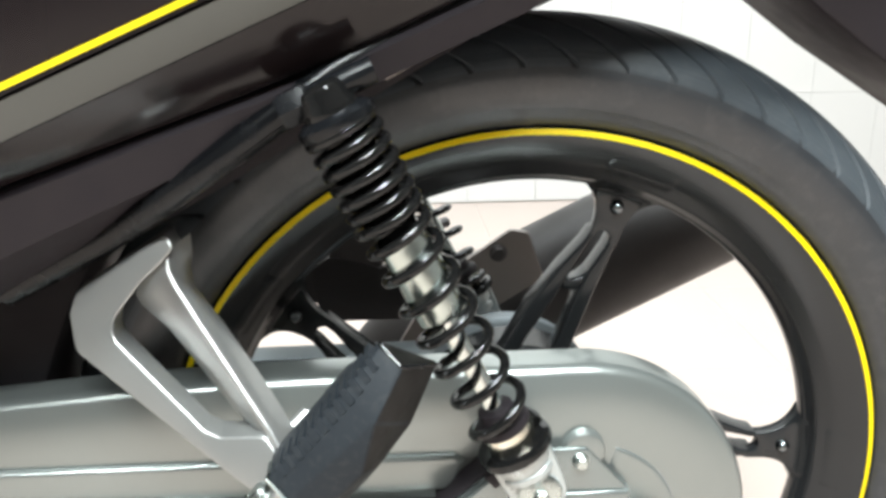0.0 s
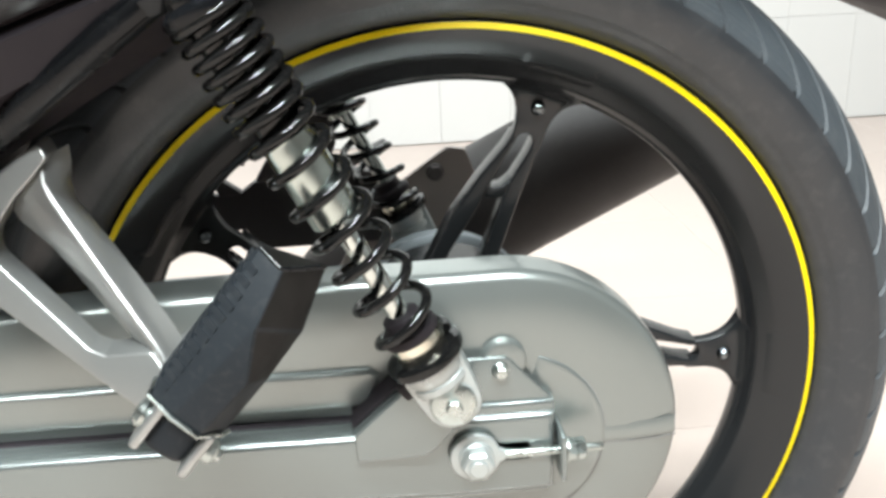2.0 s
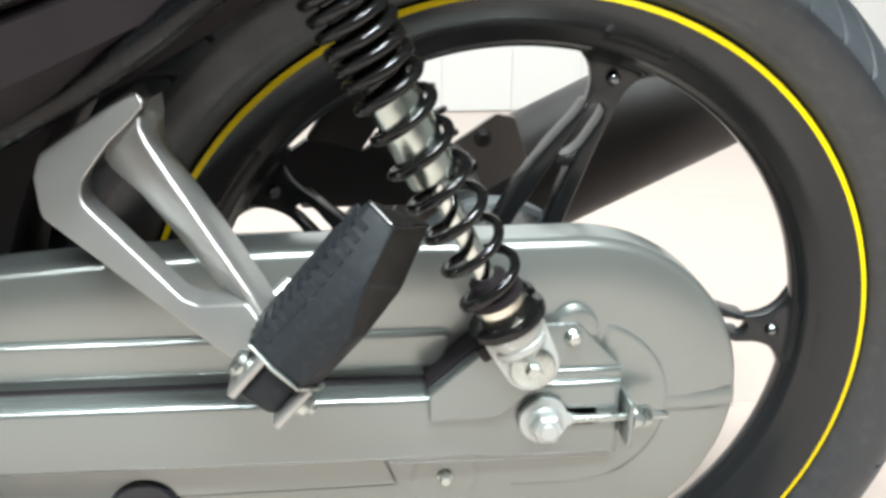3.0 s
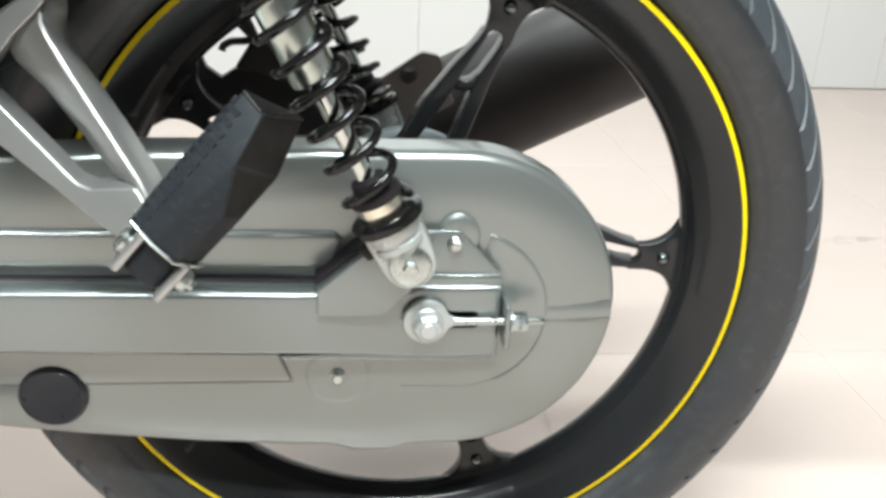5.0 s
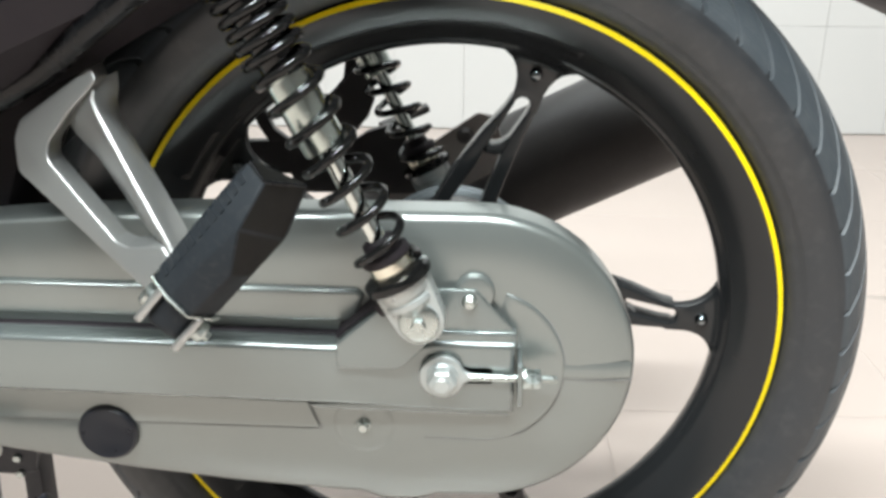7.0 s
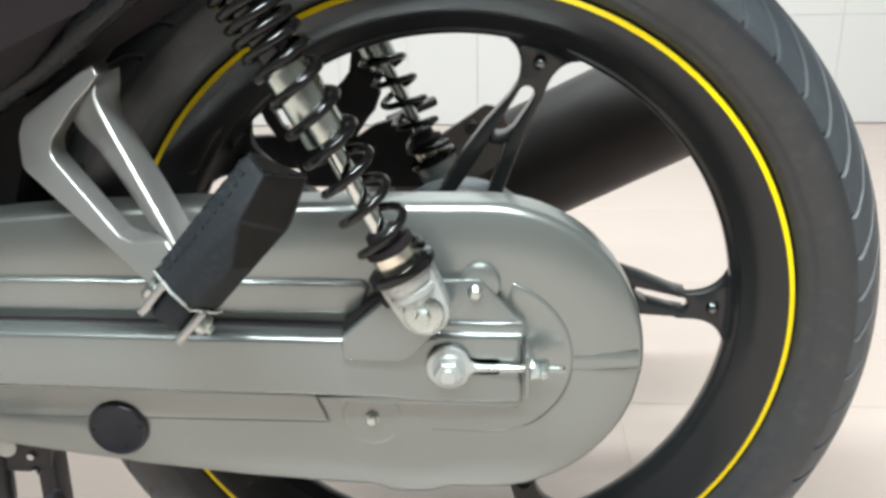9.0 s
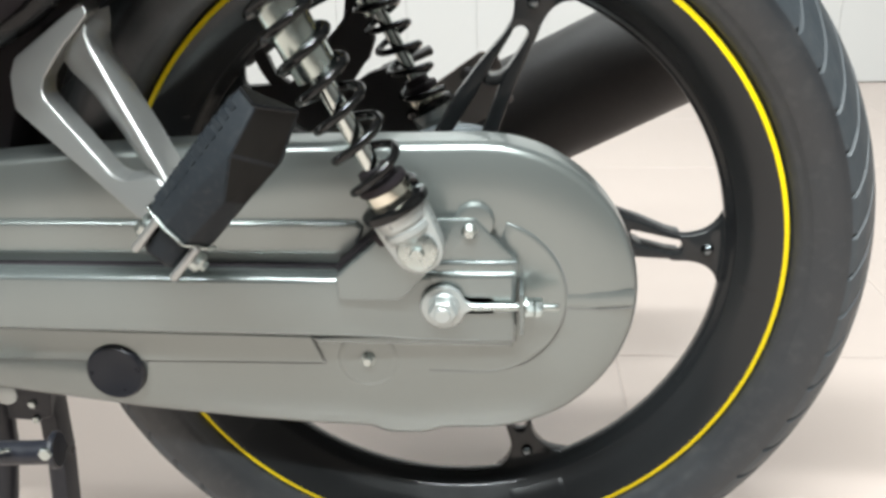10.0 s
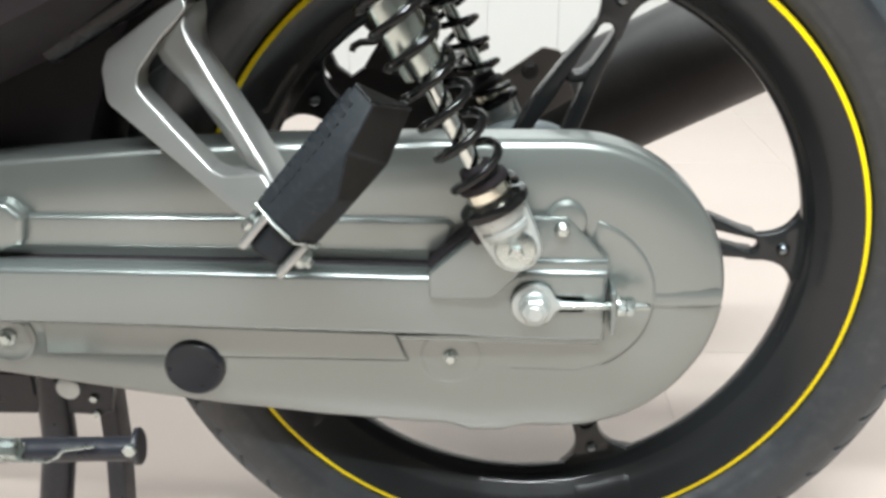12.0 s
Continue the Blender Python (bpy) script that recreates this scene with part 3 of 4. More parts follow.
def shock():
    body = part("shock_absorber", lathe([(0.0128, 0.118), (0.0132, 0.1195), (0.0132, 0.160), (0.0125, 0.1625), (0.0125, 0.164), (0, 0.164)], 40, S), TUBE, bike, "shock absorber with satin steel body")
    part("damper_rod", lathe([(0.0058, 0.040), (0.0058, 0.119)], 24, S), CHROME, body, "chrome damper rod")
    part("upper_tube", lathe([(0.0112, 0.163), (0.0118, 0.165), (0.0118, 0.236), (0, 0.236)], 36, S), GLOSS, body, "gloss black upper tube")
    part("spring_seat", lathe([(0.0120, 0.0262), (0.0190, 0.0264), (0.0212, 0.0276), (0.0217, 0.0300), (0.0212, 0.0322), (0.0190, 0.0334), (0.0120, 0.0336)], 44, S), GLOSS, body, "black lower spring seat")
    part("spring_collar", lathe([(0.0060, 0.0330), (0.0136, 0.0332), (0.0140, 0.0345), (0.0140, 0.0425), (0.0130, 0.0435), (0.0058, 0.0436)], 32, S), BRASSY, body, "yellow plated lock collar")
    # black ring round the rod, just above the collar
    part("bump_stop", lathe([(0.0058, 0.0430), (0.0150, 0.0434), (0.0156, 0.0450), (0.0150, 0.0480), (0.0110, 0.0500), (0.0100, 0.0560), (0.0058, 0.0570)], 32, S), MATT, body, "black stepped ring above the lock collar")
    part("upper_seat", lathe([(0.0150, 0.2270), (0.0190, 0.2278), (0.0200, 0.2300), (0.0196, 0.2330), (0.0150, 0.2360), (0, 0.2365)], 40, S), SOOT, body)
    # coil spring, close-wound at the top and open below; whole turns face the viewer's side
    level = [(0.2, 0.0368), (0.45, 0.0405), (0.75, 0.0485), (1, 0.0555), (2, 0.0755), (3, 0.0955), (4, 0.1145), (5, 0.1340), (6, 0.1530), (7, 0.1685), (8, 0.1790), (9, 0.1872), (14, 0.2275), (14.5, 0.2290)]
    turns, heights = [a for a, b in level], [b for a, b in level]
    facing = S.to_3x3().inverted() @ Vector((0.12, -0.85, 0.30))
    start = math.atan2(facing.y, facing.x)
    pts = []
    for k in range(6, 14 * 30 + 16):
        t = k / 30
        h = float(np.mean([np.interp(t + d, turns, heights) for d in (-0.2, -0.1, 0, 0.1, 0.2)]))
        a = 2 * math.pi * t + start
        pts.append(S @ Vector((0.0171 * math.cos(a), 0.0171 * math.sin(a), h)))
    part("coil_spring", tube(pts, 0.0028, 12), GLOSS, body, "gloss black coil spring", angle=80)
    # lower eye in pale alloy
    bm = lathe([(0, 0.0), (0.0125, 0.0), (0.0138, 0.0012), (0.0138, 0.0158), (0.0125, 0.0170), (0, 0.0170)], 36, out_y(LOW.x, LOW.y + 0.0085, LOW.z))
    lathe([(0.0105, 0.004), (0.0128, 0.009), (0.0150, 0.0115), (0.0160, 0.0128), (0.0161, 0.0162), (0.0150, 0.0170), (0.0150, 0.0188), (0.0166, 0.0196), (0.0173, 0.0238), (0.0173, 0.0262), (0.0150, 0.0272), (0, 0.0272)], 36, S, bm)
    across = S.to_3x3() @ Vector((0, 0, 1))
    side = Vector((across.z, 0, -across.x)).normalized()
    eye_pts = []
    for o, q in [(0.0172, 0.0255), (0.0168, 0.0160), (0.0160, 0.0040)] + [(0.0153 * math.cos(a), -0.0153 * math.sin(a)) for a in np.linspace(0.2, 2.94, 12)] + [(-0.0158, 0.0040), (-0.0168, 0.0160), (-0.0172, 0.0255)]:
        p = LOW + across * q + side * o
        eye_pts.append((p.x, p.z))
    slab(eye_pts, LOW.y - 0.0080, LOW.y + 0.0080, 0.0016, 2, bm, True)
    part("lower_eye", bm, PALE, body, "pale cast alloy lower eye")
    m = out_y(LOW.x, LOW.y - 0.0084, LOW.z)
    part("pivot_washer", lathe([(0, 0), (0.0120, 0), (0.0124, 0.0012), (0.0116, 0.0024), (0.0088, 0.0034), (0, 0.0040)], 40, m), ZINC, body)
    part("pivot_bolt", hexagon(0.0046, 0.0050, m @ Matrix.Translation((0, 0, 0.0030))), ZINC, body, "bright zinc pivot bolt", angle=25)
    # top mount
    part("upper_eye", lathe([(0, 0.2340), (0.0125, 0.2344), (0.0140, 0.2362), (0.0140, 0.2392), (0.0128, 0.2410), (0.0126, 0.2460), (0.0112, 0.2490), (0.0080, 0.2505), (0, 0.2508)], 40, S), GLOSS, body, "gloss black top cap")
    pin = part("mount_pin", tube([(-0.1310, -0.1470, 0.5680), (-0.0960, -0.1450, 0.5835)], 0.0068, 14), SOOT, body, "dark mounting pin")
    part("mount_tab", hexagon(0.0092, 0.0150, along((-0.1270, -0.1470, 0.5697), (-0.1640, -0.1490, 0.5534))), SOOT, pin, "glossy dark mounting nut")
    return body


near_shock = shock()
mirrored(near_shock, bike)

# passenger peg bracket on the near side
def on_plane(x, z, depth):
    return (x, -0.368 - 0.385 * x + 0.3436 * z + depth, z)


def bracket():
    # flat front plate, open towards the bar, laid on the slanted plane
    plate = [(-0.2066, 0.4985), (-0.2018, 0.4912), (-0.2100, 0.4826), (-0.2212, 0.4724), (-0.2362, 0.4536), (-0.2376, 0.4440), (-0.1870, 0.4046), (-0.1790, 0.4026), (-0.1552, 0.4064), (-0.1496, 0.3995), (-0.1500, 0.3880), (-0.1610, 0.3785), (-0.1735, 0.3850), (-0.2595, 0.4345), (-0.2628, 0.4530), (-0.2590, 0.4640)]
    bm = slab(fillet(plate, [0.003, 0.003, 0.010, 0.010, 0.008, 0.010, 0.008, 0.006, 0.004, 0.006, 0.006, 0.006, 0.006, 0.008, 0.008, 0.008], 4), 0.0, 0.018, 0.0015, 4)
    for v in bm.verts:
        v.co.y += on_plane(v.co.x, v.co.z, 0.0)[1]
    # bar with a rounded ridge, from behind the tip down to the hinge
    rows = []
    for x, z, lx, lz, ld, rx, rz, rd, front in (
            (-0.2078, 0.4890, -0.2230, 0.4770, 0.0090, -0.1975, 0.4930, 0.0260, 0.0060), (-0.2072, 0.4840, -0.2250, 0.4700, 0.0105, -0.1965, 0.4850, 0.0260, 0.0035), (-0.2065, 0.4790, -0.2270, 0.4625, 0.0120, -0.1975, 0.4760, 0.0260, 0.0014), (-0.2030, 0.4730, -0.2245, 0.4570, 0.0150, -0.1955, 0.4670, 0.0260, 0.0004),
            (-0.1900, 0.4560, -0.2090, 0.4450, 0.0170, -0.1790, 0.4490, 0.0260, 0.0), (-0.1735, 0.4345, -0.1900, 0.4260, 0.0170, -0.1615, 0.4280, 0.0260, 0.0), (-0.1600, 0.4170, -0.1735, 0.4090, 0.0170, -0.1480, 0.4100, 0.0260, 0.0), (-0.1540, 0.4095, -0.1640, 0.4005, 0.0170, -0.1420, 0.4000, 0.0260, 0.0), (-0.1485, 0.3992, -0.1570, 0.3900, 0.0170, -0.1395, 0.3905, 0.0260, 0.0020)):
        sec = [(lx + 0.004, lz - 0.003, rd), (lx, lz, ld), (lx * 0.45 + x * 0.55, lz * 0.45 + z * 0.55, front + (ld - front) * 0.34)]
        sec += [(x - 0.0022, z - 0.0012, front + 0.0018), (x - 0.0010, z - 0.0006, front + 0.0004), (x, z, front), (x + 0.0010, z + 0.0006, front + 0.0005), (x + 0.0020, z + 0.0010, front + 0.0022)]
        sec += [(x * 0.5 + rx * 0.5 + 0.0012, z * 0.5 + rz * 0.5 + 0.0008, front + (rd - front) * 0.42), (rx, rz, rd - 0.003), (rx - 0.002, rz - 0.002, rd)]
        rows.append([bm.verts.new(on_plane(px, pz, d)) for px, pz, d in sec])
    for r0, r1 in zip(rows, rows[1:]):
        for i in range(len(r0)):
            j = (i + 1) % len(r0)
            bm.faces.new((r0[i], r0[j], r1[j], r1[i]))
    bm.faces.new(rows[0])
    bm.faces.new(rows[-1])
    return part("peg_bracket", bm, CAST, bike, "cast aluminium passenger peg bracket", angle=48)


near_bracket = bracket()

# folded passenger peg: u runs from hinge to tip, v across, w towards the viewer
U, V = Vector((0.655, 0.0, 0.756)), Vector((0.756, 0.0, -0.655))
PEG_M = Matrix(((U.x, V.x, 0, -0.1405), (0, 0, -1, -0.176), (U.z, V.z, 0, 0.3745), (0, 0, 0, 1)))


def peg():
    bm = bmesh.new()
    # six-sided section whose lower facet widens into the slanted cut at the tip
    stations = [(0.0100, -0.0236, 0.0195, -0.0111, 0.0265, 0.0029, 0.0290, 0.0138, 0.0155), (0.0150, -0.0239, 0.0201, -0.0110, 0.0280, 0.0038, 0.0300, 0.0145, 0.0151), (0.0440, -0.0239, 0.0204, -0.0090, 0.0297, 0.0064, 0.0287, 0.0153, 0.0140), (0.0690, -0.0239, 0.0183, -0.0071, 0.0292, -0.0060, 0.0300, 0.0166, 0.0035), (0.0945, -0.0235, 0.0125, -0.0125, 0.0215, -0.0110, 0.0210, 0.0070, 0.0000)]
    rings = []
    for u, lv, lw, av, aw, bv, bw, rv, rw in stations:
        tip = 0.0060 if u > 0.09 else 0.0
        deep = 0.006 if u > 0.09 else 0.028
        sec = [(u, lv, lw - deep), (u, lv, lw), (u, av, aw), (u + tip * 0.1, bv, bw), (u + tip, rv, rw), (u + tip, rv, min(rw - 0.003, lw - deep))]
        rings.append([bm.verts.new(PEG_M @ Vector(p)) for p in sec])
    for i, (a, b) in enumerate(zip(rings, rings[1:])):
        for k in range(6):
            bm.faces.new((a[k], a[(k + 1) % 6], b[(k + 1) % 6], b[k])).material_index = 1 if k == 3 and i > 1 else 0
    bm.faces.new(rings[0])
    bm.faces.new(rings[-1]).material_index = 1
    bmesh.ops.recalc_face_normals(bm, faces=bm.faces[:])
    bmesh.ops.bevel(bm, geom=bm.edges[:], offset=0.0011, segments=2, profile=0.5, affect="EDGES")
    body = part("footpeg", bm, PEG, bike, "folded black rubber passenger footpeg", angle=40)
    body.data.materials.append(FACET)
    # low ribs down the upper side
    bm = bmesh.new()
    for k in range(12):
        u = 0.0180 + k * 0.0060
        lv, lw, av, aw = (float(np.interp(u, [q[0] for q in stations], [q[i] for q in stations])) for i in (1, 2, 3, 4))
        sec = [(lv - 0.0012, lw - 0.0170), (lv - 0.0013, lw - 0.0006), (lv + (av - lv) * 0.34, lw + (aw - lw) * 0.34 + 0.0006), (lv + (av - lv) * 0.38, lw + (aw - lw) * 0.38 - 0.0010), (lv + 0.0010, lw - 0.0170)]
        ends = [[bm.verts.new(PEG_M @ Vector((uu, v, w))) for v, w in sec] for uu in (u, u + 0.0034)]
        for i in range(5):
            bm.faces.new((ends[0][i], ends[0][(i + 1) % 5], ends[1][(i + 1) % 5], ends[1][i]))
        bm.faces.new(ends[0])
        bm.faces.new(ends[1])
    part("peg_ribs", bm, PEG, body)
    part("tip_edge", tube([PEG_M @ Vector(p) for p in ((0.0940, -0.0232, 0.0080), (0.0945, -0.0230, 0.0122), (0.0948, -0.0122, 0.0208), (0.0955, -0.0100, 0.0200), (0.1000, 0.0066, 0.0010))], 0.0011, 8), SOOT, body, "glossy black moulded lip")
    part("peg_block", box(-0.0128, 0.0125, -0.0142, 0.0068, -0.006, 0.0225, 0.0050, None, PEG_M, 4), PEG, body)
    # spring clip ring and hinge ears
    pts = [PEG_M @ Vector((0.0112, v, w)) for v, w in ((-0.0242, 0.005), (-0.0242, 0.0208), (-0.0115, 0.0278), (0.0030, 0.0302), (0.0110, 0.0215), (0.0146, 0.0170), (0.0165, 0.012))]
    part("peg_clip", tube(pts, 0.0011, 8), ZINC, body, "bright wire clip")
    part("hinge_ear", box(-0.0140, 0.0120, -0.0190, -0.0140, -0.014, 0.0255, 0.0020, None, PEG_M, 3), CAST, near_bracket)
    part("hinge_ear", box(-0.0140, 0.0120, 0.0066, 0.0114, -0.014, 0.0265, 0.0020, None, PEG_M, 3), CAST, near_bracket)
    bm = lathe([(0, 0), (0.0060, 0), (0.0060, 0.004), (0.0045, 0.0055), (0, 0.0058)], 20, PEG_M @ along((0.001, 0.0114, 0.0180), (0.001, 1, 0.0180)))
    lathe([(0, 0), (0.0028, 0), (0.0028, 0.008), (0, 0.0085)], 12, PEG_M @ along((0.001, 0.0114, 0.0180), (0.001, 1, 0.0180)), bm)
    part("hinge_pin", bm, ZINC, near_bracket, "plated hinge pin")
    part("pin_head", lathe([(0, 0), (0.0072, 0), (0.0074, 0.0025), (0.0055, 0.0048), (0, 0.0055)], 24, PEG_M @ along((-0.001, -0.0190, 0.0150), (-0.001, -1, 0.0150))), ZINC, near_bracket)
    return body


peg()
part("peg_stop", tube([(-0.148, -0.150, 0.396), (-0.136, -0.142, 0.405)], 0.0045, 12), CAST, near_bracket)

# far side: muffler, its hanger and the far arm
ma, mb = Vector((-0.16, 0.225, 0.236)), Vector((0.262, 0.225, 0.442))
mm = along(ma, mb)
ml = (mb - ma).length
part("muffler", lathe([(0, 0), (0.022, 0), (0.024, 0.03), (0.050, 0.09), (0.0575, 0.115), (0.0580, ml - 0.02), (0.0540, ml - 0.006), (0.0400, ml), (0, ml)], 64, mm), PIPE, bike, "black painted muffler")
hanger = [(-0.085, 0.305), (-0.048, 0.370), (0.0180, 0.4150), (0.0330, 0.4120), (0.0480, 0.3700), (-0.010, 0.335), (-0.050, 0.298)]
hang = part("muffler_hanger", slab(fillet(hanger, [0.004, 0.004, 0.006, 0.006, 0.004, 0.004, 0.004]), 0.1660, 0.1710, 0.0008, 1), PLATE, bike, "brown-grey steel muffler hanger")
bolt("hanger_bolt", 0.0068, 0.1660, 0.3942, 0.0078, 0.0062, 0.0060, FARGREY, hang, "dark hanger bolt")
# far bracket pieces, much darker than the near cast bracket
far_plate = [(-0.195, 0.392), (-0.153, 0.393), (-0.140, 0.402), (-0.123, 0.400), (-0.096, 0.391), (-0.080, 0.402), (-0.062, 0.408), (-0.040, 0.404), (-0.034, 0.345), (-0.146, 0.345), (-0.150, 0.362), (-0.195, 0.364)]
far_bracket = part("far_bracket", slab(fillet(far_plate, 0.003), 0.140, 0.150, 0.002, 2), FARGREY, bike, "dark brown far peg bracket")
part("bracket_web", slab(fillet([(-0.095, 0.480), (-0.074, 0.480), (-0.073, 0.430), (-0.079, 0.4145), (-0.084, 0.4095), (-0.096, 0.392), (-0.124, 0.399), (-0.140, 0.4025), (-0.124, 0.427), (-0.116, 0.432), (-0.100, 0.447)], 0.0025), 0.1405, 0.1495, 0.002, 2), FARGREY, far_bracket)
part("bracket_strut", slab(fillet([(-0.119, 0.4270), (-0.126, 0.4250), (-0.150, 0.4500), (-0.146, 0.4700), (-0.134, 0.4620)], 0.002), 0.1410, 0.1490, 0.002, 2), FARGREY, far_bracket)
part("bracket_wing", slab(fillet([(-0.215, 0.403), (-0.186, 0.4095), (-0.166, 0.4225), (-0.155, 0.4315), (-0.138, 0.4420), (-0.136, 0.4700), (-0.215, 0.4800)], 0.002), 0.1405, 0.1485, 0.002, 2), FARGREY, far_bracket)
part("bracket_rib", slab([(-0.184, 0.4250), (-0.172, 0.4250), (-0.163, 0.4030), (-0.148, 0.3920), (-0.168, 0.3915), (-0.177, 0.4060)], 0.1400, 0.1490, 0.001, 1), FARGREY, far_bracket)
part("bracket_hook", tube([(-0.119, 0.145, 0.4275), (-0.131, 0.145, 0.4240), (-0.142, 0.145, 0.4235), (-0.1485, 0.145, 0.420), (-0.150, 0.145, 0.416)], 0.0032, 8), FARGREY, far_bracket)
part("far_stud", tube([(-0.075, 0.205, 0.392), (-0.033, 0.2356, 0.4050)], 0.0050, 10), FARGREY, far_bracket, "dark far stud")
part("far_arm", slab(fillet([(-0.62, 0.330), (-0.02, 0.335), (0.060, 0.330), (0.064, 0.278), (-0.62, 0.285)], 0.006), 0.092, 0.118, 0.003, 2), GREY, bike, "grey far swing arm")
part("brake_plate", lathe([(0, 0.064), (0.066, 0.064), (0.072, 0.068), (0.072, 0.080), (0.060, 0.086), (0, 0.088)], 64, AXIS), GREY, bike, "grey brake plate")

# body: tail cowl, stripe, side cover, undertail, mudguard, inner fender
D = Vector((0.917, 0.0, 0.399))
N = Vector((-0.399, 0.0, 0.917))
P0 = Vector((-0.261, 0.0, 0.555))


def loft(sections, name, mat, parent, label="", thick=0.003):
    """A shell through rows of (along, up, y) stations, given a wall thickness towards the bike's middle."""
    bm = bmesh.new()
    outer = [[bm.verts.new(P0 + D * a + N * n + Vector((0, y, 0))) for a, n, y in row] for row in sections]
    inner = [[bm.verts.new(P0 + D * a + N * n + Vector((0, y + thick, 0))) for a, n, y in row] for row in sections]
    for grid in (outer, inner):
        for r0, r1 in zip(grid, grid[1:]):
            for k in range(len(r0) - 1):
                bm.faces.new((r0[k], r0[k + 1], r1[k + 1], r1[k]))
    border_o = outer[0] + [r[-1] for r in outer[1:]] + outer[-1][-2::-1] + [r[0] for r in outer[-2:0:-1]]
    border_i = inner[0] + [r[-1] for r in inner[1:]] + inner[-1][-2::-1] + [r[0] for r in inner[-2:0:-1]]
    for k in range(len(border_o)):
        j = (k + 1) % len(border_o)
        bm.faces.new((border_o[k], border_o[j], border_i[j], border_i[k]))
    return part(name, bm, mat, parent, label, angle=30)


def cowl_row(a):
    k = (a + 0.3) / 0.75  # narrows to the tail
    inn = 0.055 * k * k
    return [(a, 0.26, -0.12 + inn), (a, 0.19, -0.165 + inn), (a, 0.12, -0.186 + inn), (a, 0.06, -0.188 + inn), (a, 0.030, -0.184 + inn), (a, 0.018, -0.1825 + inn)]


steps = [-0.35 + 0.05 * k for k in range(18)]
cowl = loft([cowl_row(a) for a in steps], "tail_cowl", COWL, bike, "gloss black tail cowl")


def band_row(a):
    inn = 0.055 * ((a + 0.3) / 0.75) ** 2
    return [(a, 0.0165, -0.181 + inn), (a, 0.010, -0.1785 + inn), (a, 0.0010, -0.172 + inn)]


loft([band_row(a) for a in steps], "cowl_band", SATIN, cowl, "satin grey lower band of the cowl")
loft([[(a, 0.0228, -0.1844 + 0.055 * ((a + 0.3) / 0.75) ** 2), (a, 0.0200, -0.1840 + 0.055 * ((a + 0.3) / 0.75) ** 2)] for a in steps], "cowl_stripe", YELLOW, cowl, "yellow pinstripe", 0.001)


def side_row(a):
    inn = 0.05 * ((a + 0.3) / 0.75) ** 2
    low = -0.0187 - 0.0745 * min(a, 0.13)
    return [(a, 0.0005, -0.1705 + inn), (a, low * 0.45, -0.162 + inn), (a, low + 0.002, -0.1525 + inn), (a, low, -0.1500 + inn)]


loft([side_row(a) for a in steps], "side_cover", COWL, bike, "gloss black side cover")


def lower_row(a):
    inn = 0.05 * ((a + 0.3) / 0.75) ** 2
    low = -0.062 + 0.10 * max(0.0, a)
    top = -0.0205 - 0.0745 * min(a, 0.13)
    return [(a, top, -0.146 + inn), (a, top - 0.004, -0.1515 + inn), (a, -0.048, -0.146 + inn), (a, low, -0.122 + inn), (a, low - 0.012, -0.100 + inn)]


loft([lower_row(-0.35 + 0.03 * k) for k in range(34)], "lower_cover", MATT, bike, "matt black lower side cover")
part("frame_tube", tube([(-0.300, -0.095, 0.462), (-0.240, -0.108, 0.494), (-0.200, -0.128, 0.521), (-0.160, -0.134, 0.549), (-0.115, -0.126, 0.580), (-0.05, -0.11, 0.615)], 0.0085, 14), SOOT, bike, "black rear frame tube")
part("undertail", slab([(-0.30, 0.505), (-0.102, 0.5760), (0.0, 0.6185), (0.12, 0.665), (0.12, 0.80), (-0.45, 0.80), (-0.45, 0.505)], -0.104, 0.104, 0.006, 3, None, True), MATT, bike, "matt black undertail")
part("undertail_rail", tube([(-0.091, -0.1085, 0.5765), (-0.045, -0.1085, 0.6015), (0.060, -0.1085, 0.6560)], 0.0030, 8), PLATE, bike)
part("inner_fender", slab([(-0.62, 0.30)] + arc(0, AXLE_Z, 0.3095, 178, 96, 24) + [(-0.03, 0.70), (-0.62, 0.70)], -0.075, 0.075, 0.004, 2, None, True), INNER, bike, "matt black inner fender")
guard = fillet([(0.07, 0.672), (0.1593, 0.6075), (0.1987, 0.5790), (0.2728, 0.5325), (0.3245, 0.5110), (0.373, 0.4920), (0.42, 0.476), (0.44, 0.49), (0.38, 0.55), (0.28, 0.61), (0.18, 0.69), (0.08, 0.76)], 0.006)
part("rear_mudguard", slab(guard, -0.055, 0.055, 0.004, 2, None, True), MATT, bike, "dark plastic rear mudguard")

# stand under the swing arm
stand = part("main_stand", tube([(-0.60, -0.160, 0.2010), (-0.40, -0.160, 0.2075), (-0.257, -0.160, 0.2135)], 0.0082, 20), STAND, bike, "black steel main stand")
part("stand_plate", lathe([(0, 0), (0.0112, 0), (0.0124, 0.0010), (0.0124, 0.0034), (0.0112, 0.0044), (0, 0.0044)], 32, along((-0.2592, -0.160, 0.2150), (-0.2000, -0.152, 0.2176))), STAND, stand)
part("stand_bolt", hexagon(0.0048, 0.0030, along((-0.2585, -0.1690, 0.2190), (-0.2585, -1, 0.2190))), ZINC, stand)
part("stand_leg", tube([(-0.385, -0.02, 0.205), (-0.392, -0.02, 0.12), (-0.418, -0.02, 0.004)], 0.0140, 16), STAND, stand)
part("stand_leg", slab([(-0.352, 0.205), (-0.3365, 0.205), (-0.340, 0.10), (-0.350, 0.0), (-0.3660, 0.0), (-0.356, 0.10)], -0.02, 0.002, 0.003, 2), STAND, stand)
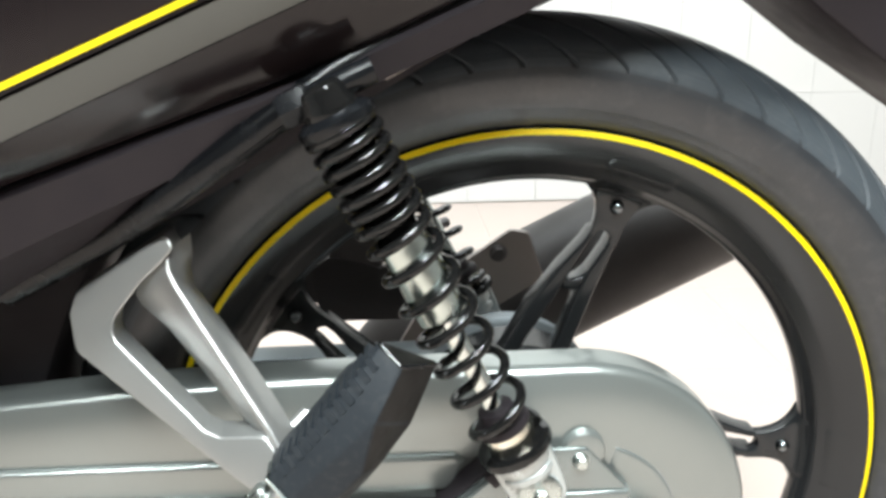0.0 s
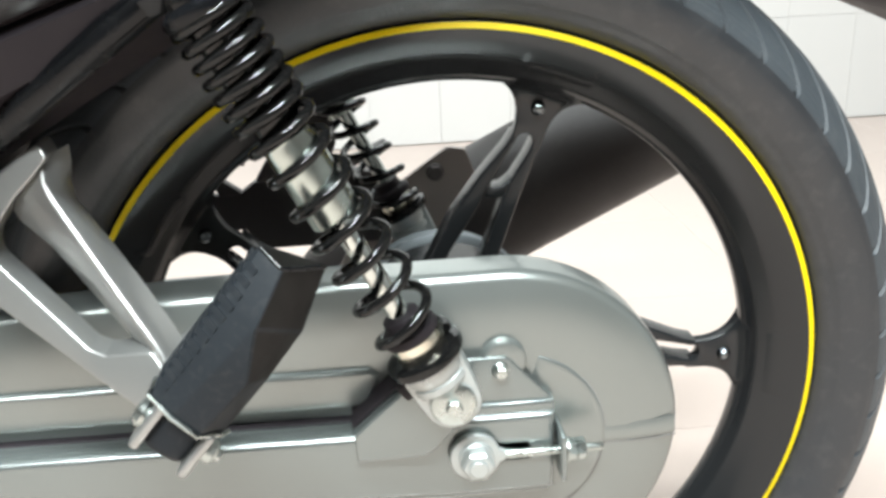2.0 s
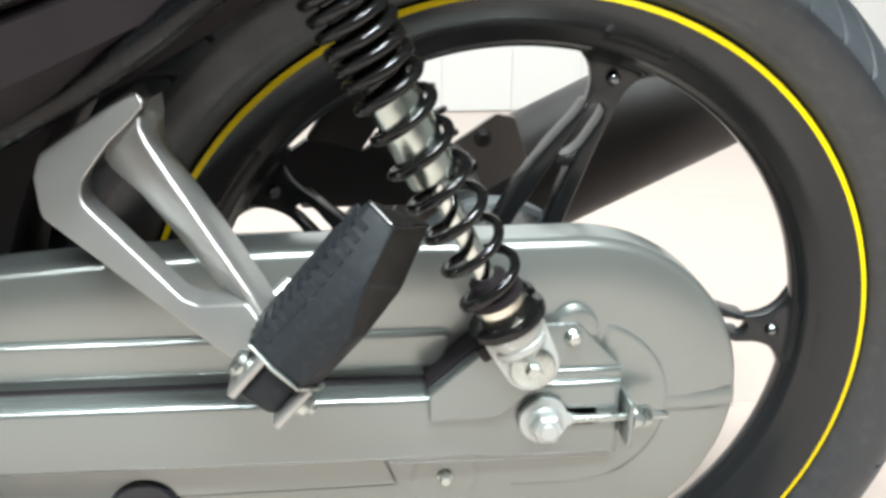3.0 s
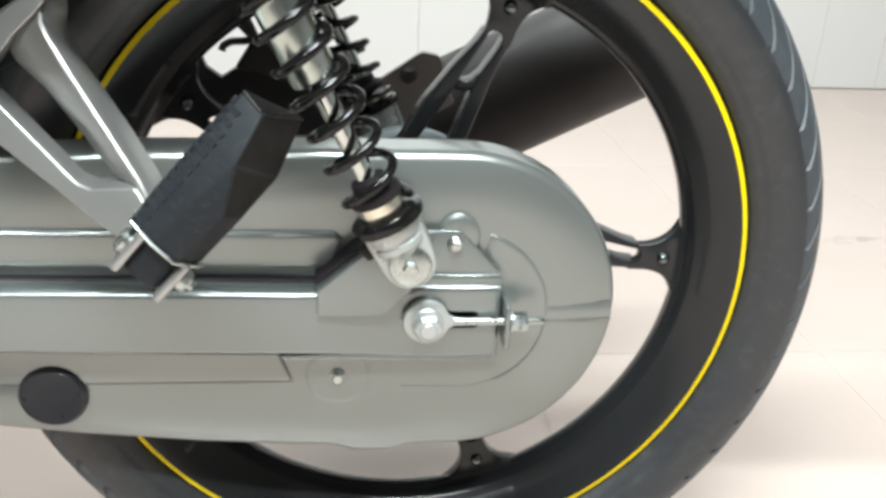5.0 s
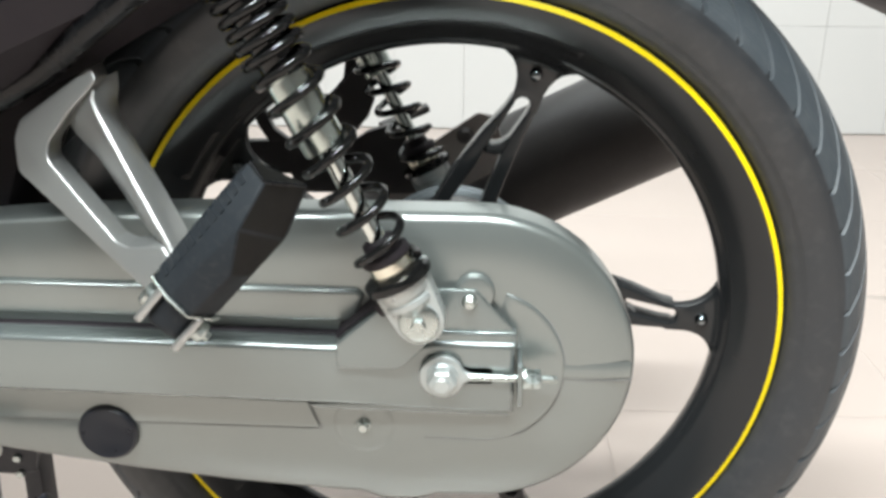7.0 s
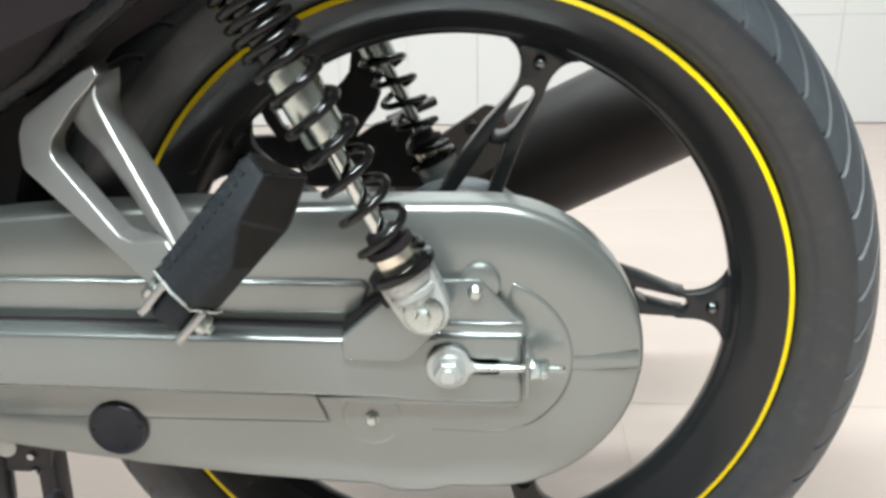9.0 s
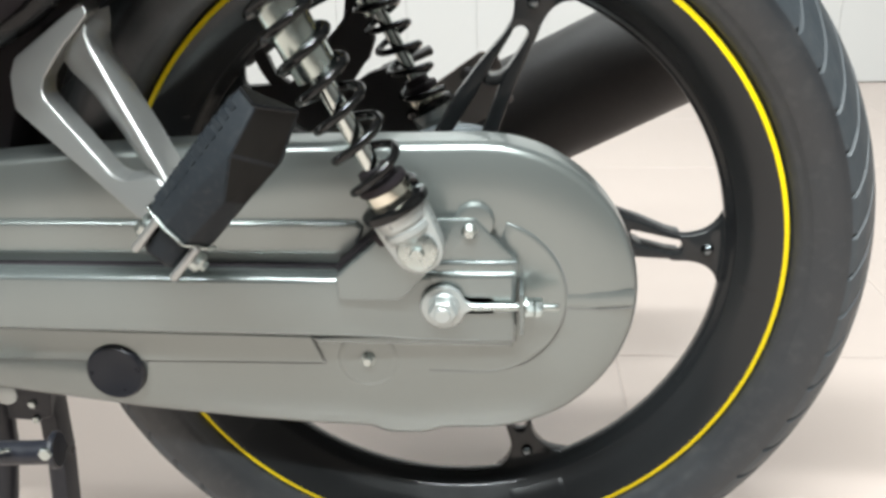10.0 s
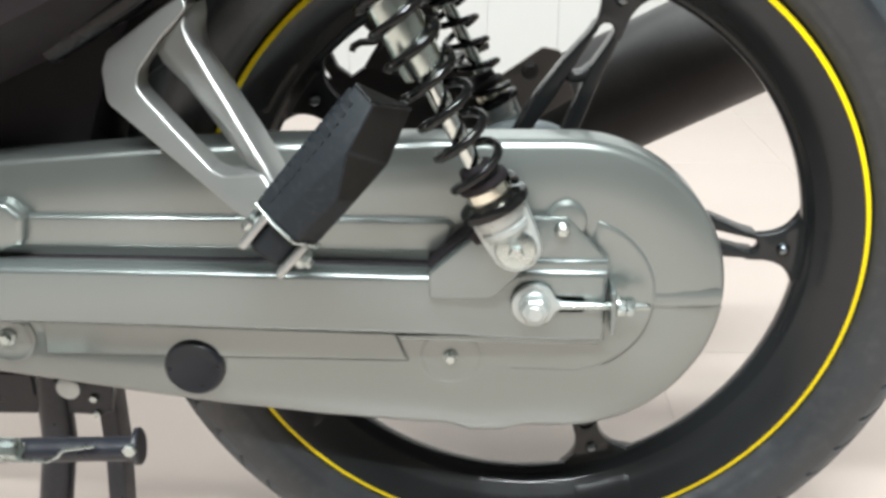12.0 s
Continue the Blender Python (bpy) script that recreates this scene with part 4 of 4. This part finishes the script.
notch = [(-0.62, 0.192), (-0.402, 0.186)] + arc(-0.390, 0.170, 0.0120, 160, 380, 14) + [(-0.372, 0.182), (-0.335, 0.178), (-0.340, 0.150), (-0.358, 0.147), (-0.366, 0.1475), (-0.380, 0.1480), (-0.62, 0.1425)]
part("pivot_cap", lathe([(0, 0), (0.0098, 0), (0.0096, 0.0012), (0.0070, 0.0024), (0, 0.0028)], 28, out_y(-0.3675, -0.0345, 0.1790)), PALE, stand, "pale stand pivot cap")
part("stand_gusset", slab(notch, -0.025, -0.015, 0.0015, 1), STAND, stand)
for x, z in ((-0.3525, 0.1640), (-0.3520, 0.1490)):
    part("gusset_bolt", hexagon(0.0035, 0.0030, out_y(x, -0.0250, z)), ZINC, stand)
spring_pts = [(-0.331 + 0.0024 * k / 8, -0.172 + 0.0062 * math.cos(k * math.pi / 4), 0.2200 + 0.0062 * math.sin(k * math.pi / 4)) for k in range(-220, 1)]
part("stand_spring", tube(spring_pts, 0.0012, 6), ZINC, stand, "bright stand return spring")
part("spring_hook", tube([(-0.345, -0.174, 0.2125), (-0.312, -0.174, 0.2125), (-0.306, -0.173, 0.2150), (-0.302, -0.172, 0.2195), (-0.282, -0.170, 0.2220)], 0.0013, 8), ZINC, stand)

# ---- tiles ----
STEP = 0.394


def tile_mesh(name, w, h, t, mat, edge):
    bm = box(-w / 2, w / 2, -h / 2, h / 2, -t, 0, edge, seg=1)
    bmesh.ops.recalc_face_normals(bm, faces=bm.faces[:])
    me = bpy.data.meshes.new(name)
    bm.to_mesh(me)
    bm.free()
    me.materials.append(mat)
    return me


flat = tile_mesh("floor_tile", STEP - 0.0016, STEP - 0.0016, 0.0010, TILE, 0.0006)
far_verts, far_faces = [], []
for i in range(-11, 11):
    for j in range(-18, 5):
        cx, cy = 0.177 + (i + 0.5) * STEP, 0.362 + (j - 0.5) * STEP
        if -6 <= i <= 7 and j >= -6:
            ob = new("floor_tile", flat)
            ob.location = (cx, cy, FLOOR_Z)
            ob.parent = floor
        elif abs(cx) < 4.0 and cy > -6.5:
            k, h = len(far_verts), STEP / 2 - 0.0008
            far_verts += [(cx + a * h, cy + b * h, FLOOR_Z + z) for z in (0.0, -0.001) for a, b in ((-1, -1), (1, -1), (1, 1), (-1, 1))]
            far_faces += [(k, k + 1, k + 2, k + 3)] + [(k + a, k + 4 + a, k + 4 + (a + 1) % 4, k + (a + 1) % 4) for a in range(4)]
me = bpy.data.meshes.new("outer_floor_tiles")
me.from_pydata(far_verts, [], far_faces)
me.materials.append(TILE)
outer = new("outer_floor_tiles", me)
outer.parent = floor
tagged(outer, "cream glazed floor tiles towards the walls", kind="stuff")
upright = tile_mesh("wall_tile", 0.1992, 0.2992, 0.0085, WALLTILE, 0.0006)
for i in range(-12, 20):
    for j in range(0, 8):
        ob = new("wall_tile", upright)
        ob.matrix_world = pose(0.057 + i * 0.2, WALL_Y + 0.0015, 0.149 + j * 0.3, 90, 0, 0)
        ob.parent = wall_north

# scuff on the floor
rng = random.Random(5)
bm = bmesh.new()
for k in range(26):
    cx, cy = 0.66 + 0.011 * k * 0.9 + rng.uniform(-0.02, 0.02), 0.745 + rng.uniform(-0.018, 0.018) * (1 - abs(k - 13) / 16)
    w, h = rng.uniform(0.006, 0.020), rng.uniform(0.002, 0.006)
    lathe([(1, -0.0002), (0.9, 0.0004), (0, 0.0005)], 9, Matrix.Translation((cx, cy, FLOOR_Z)) @ Matrix.Diagonal((w, h, 1, 1)), bm)
tagged(part("scuff_mark", bm, STAIN, floor), "dark scuff on the tile")
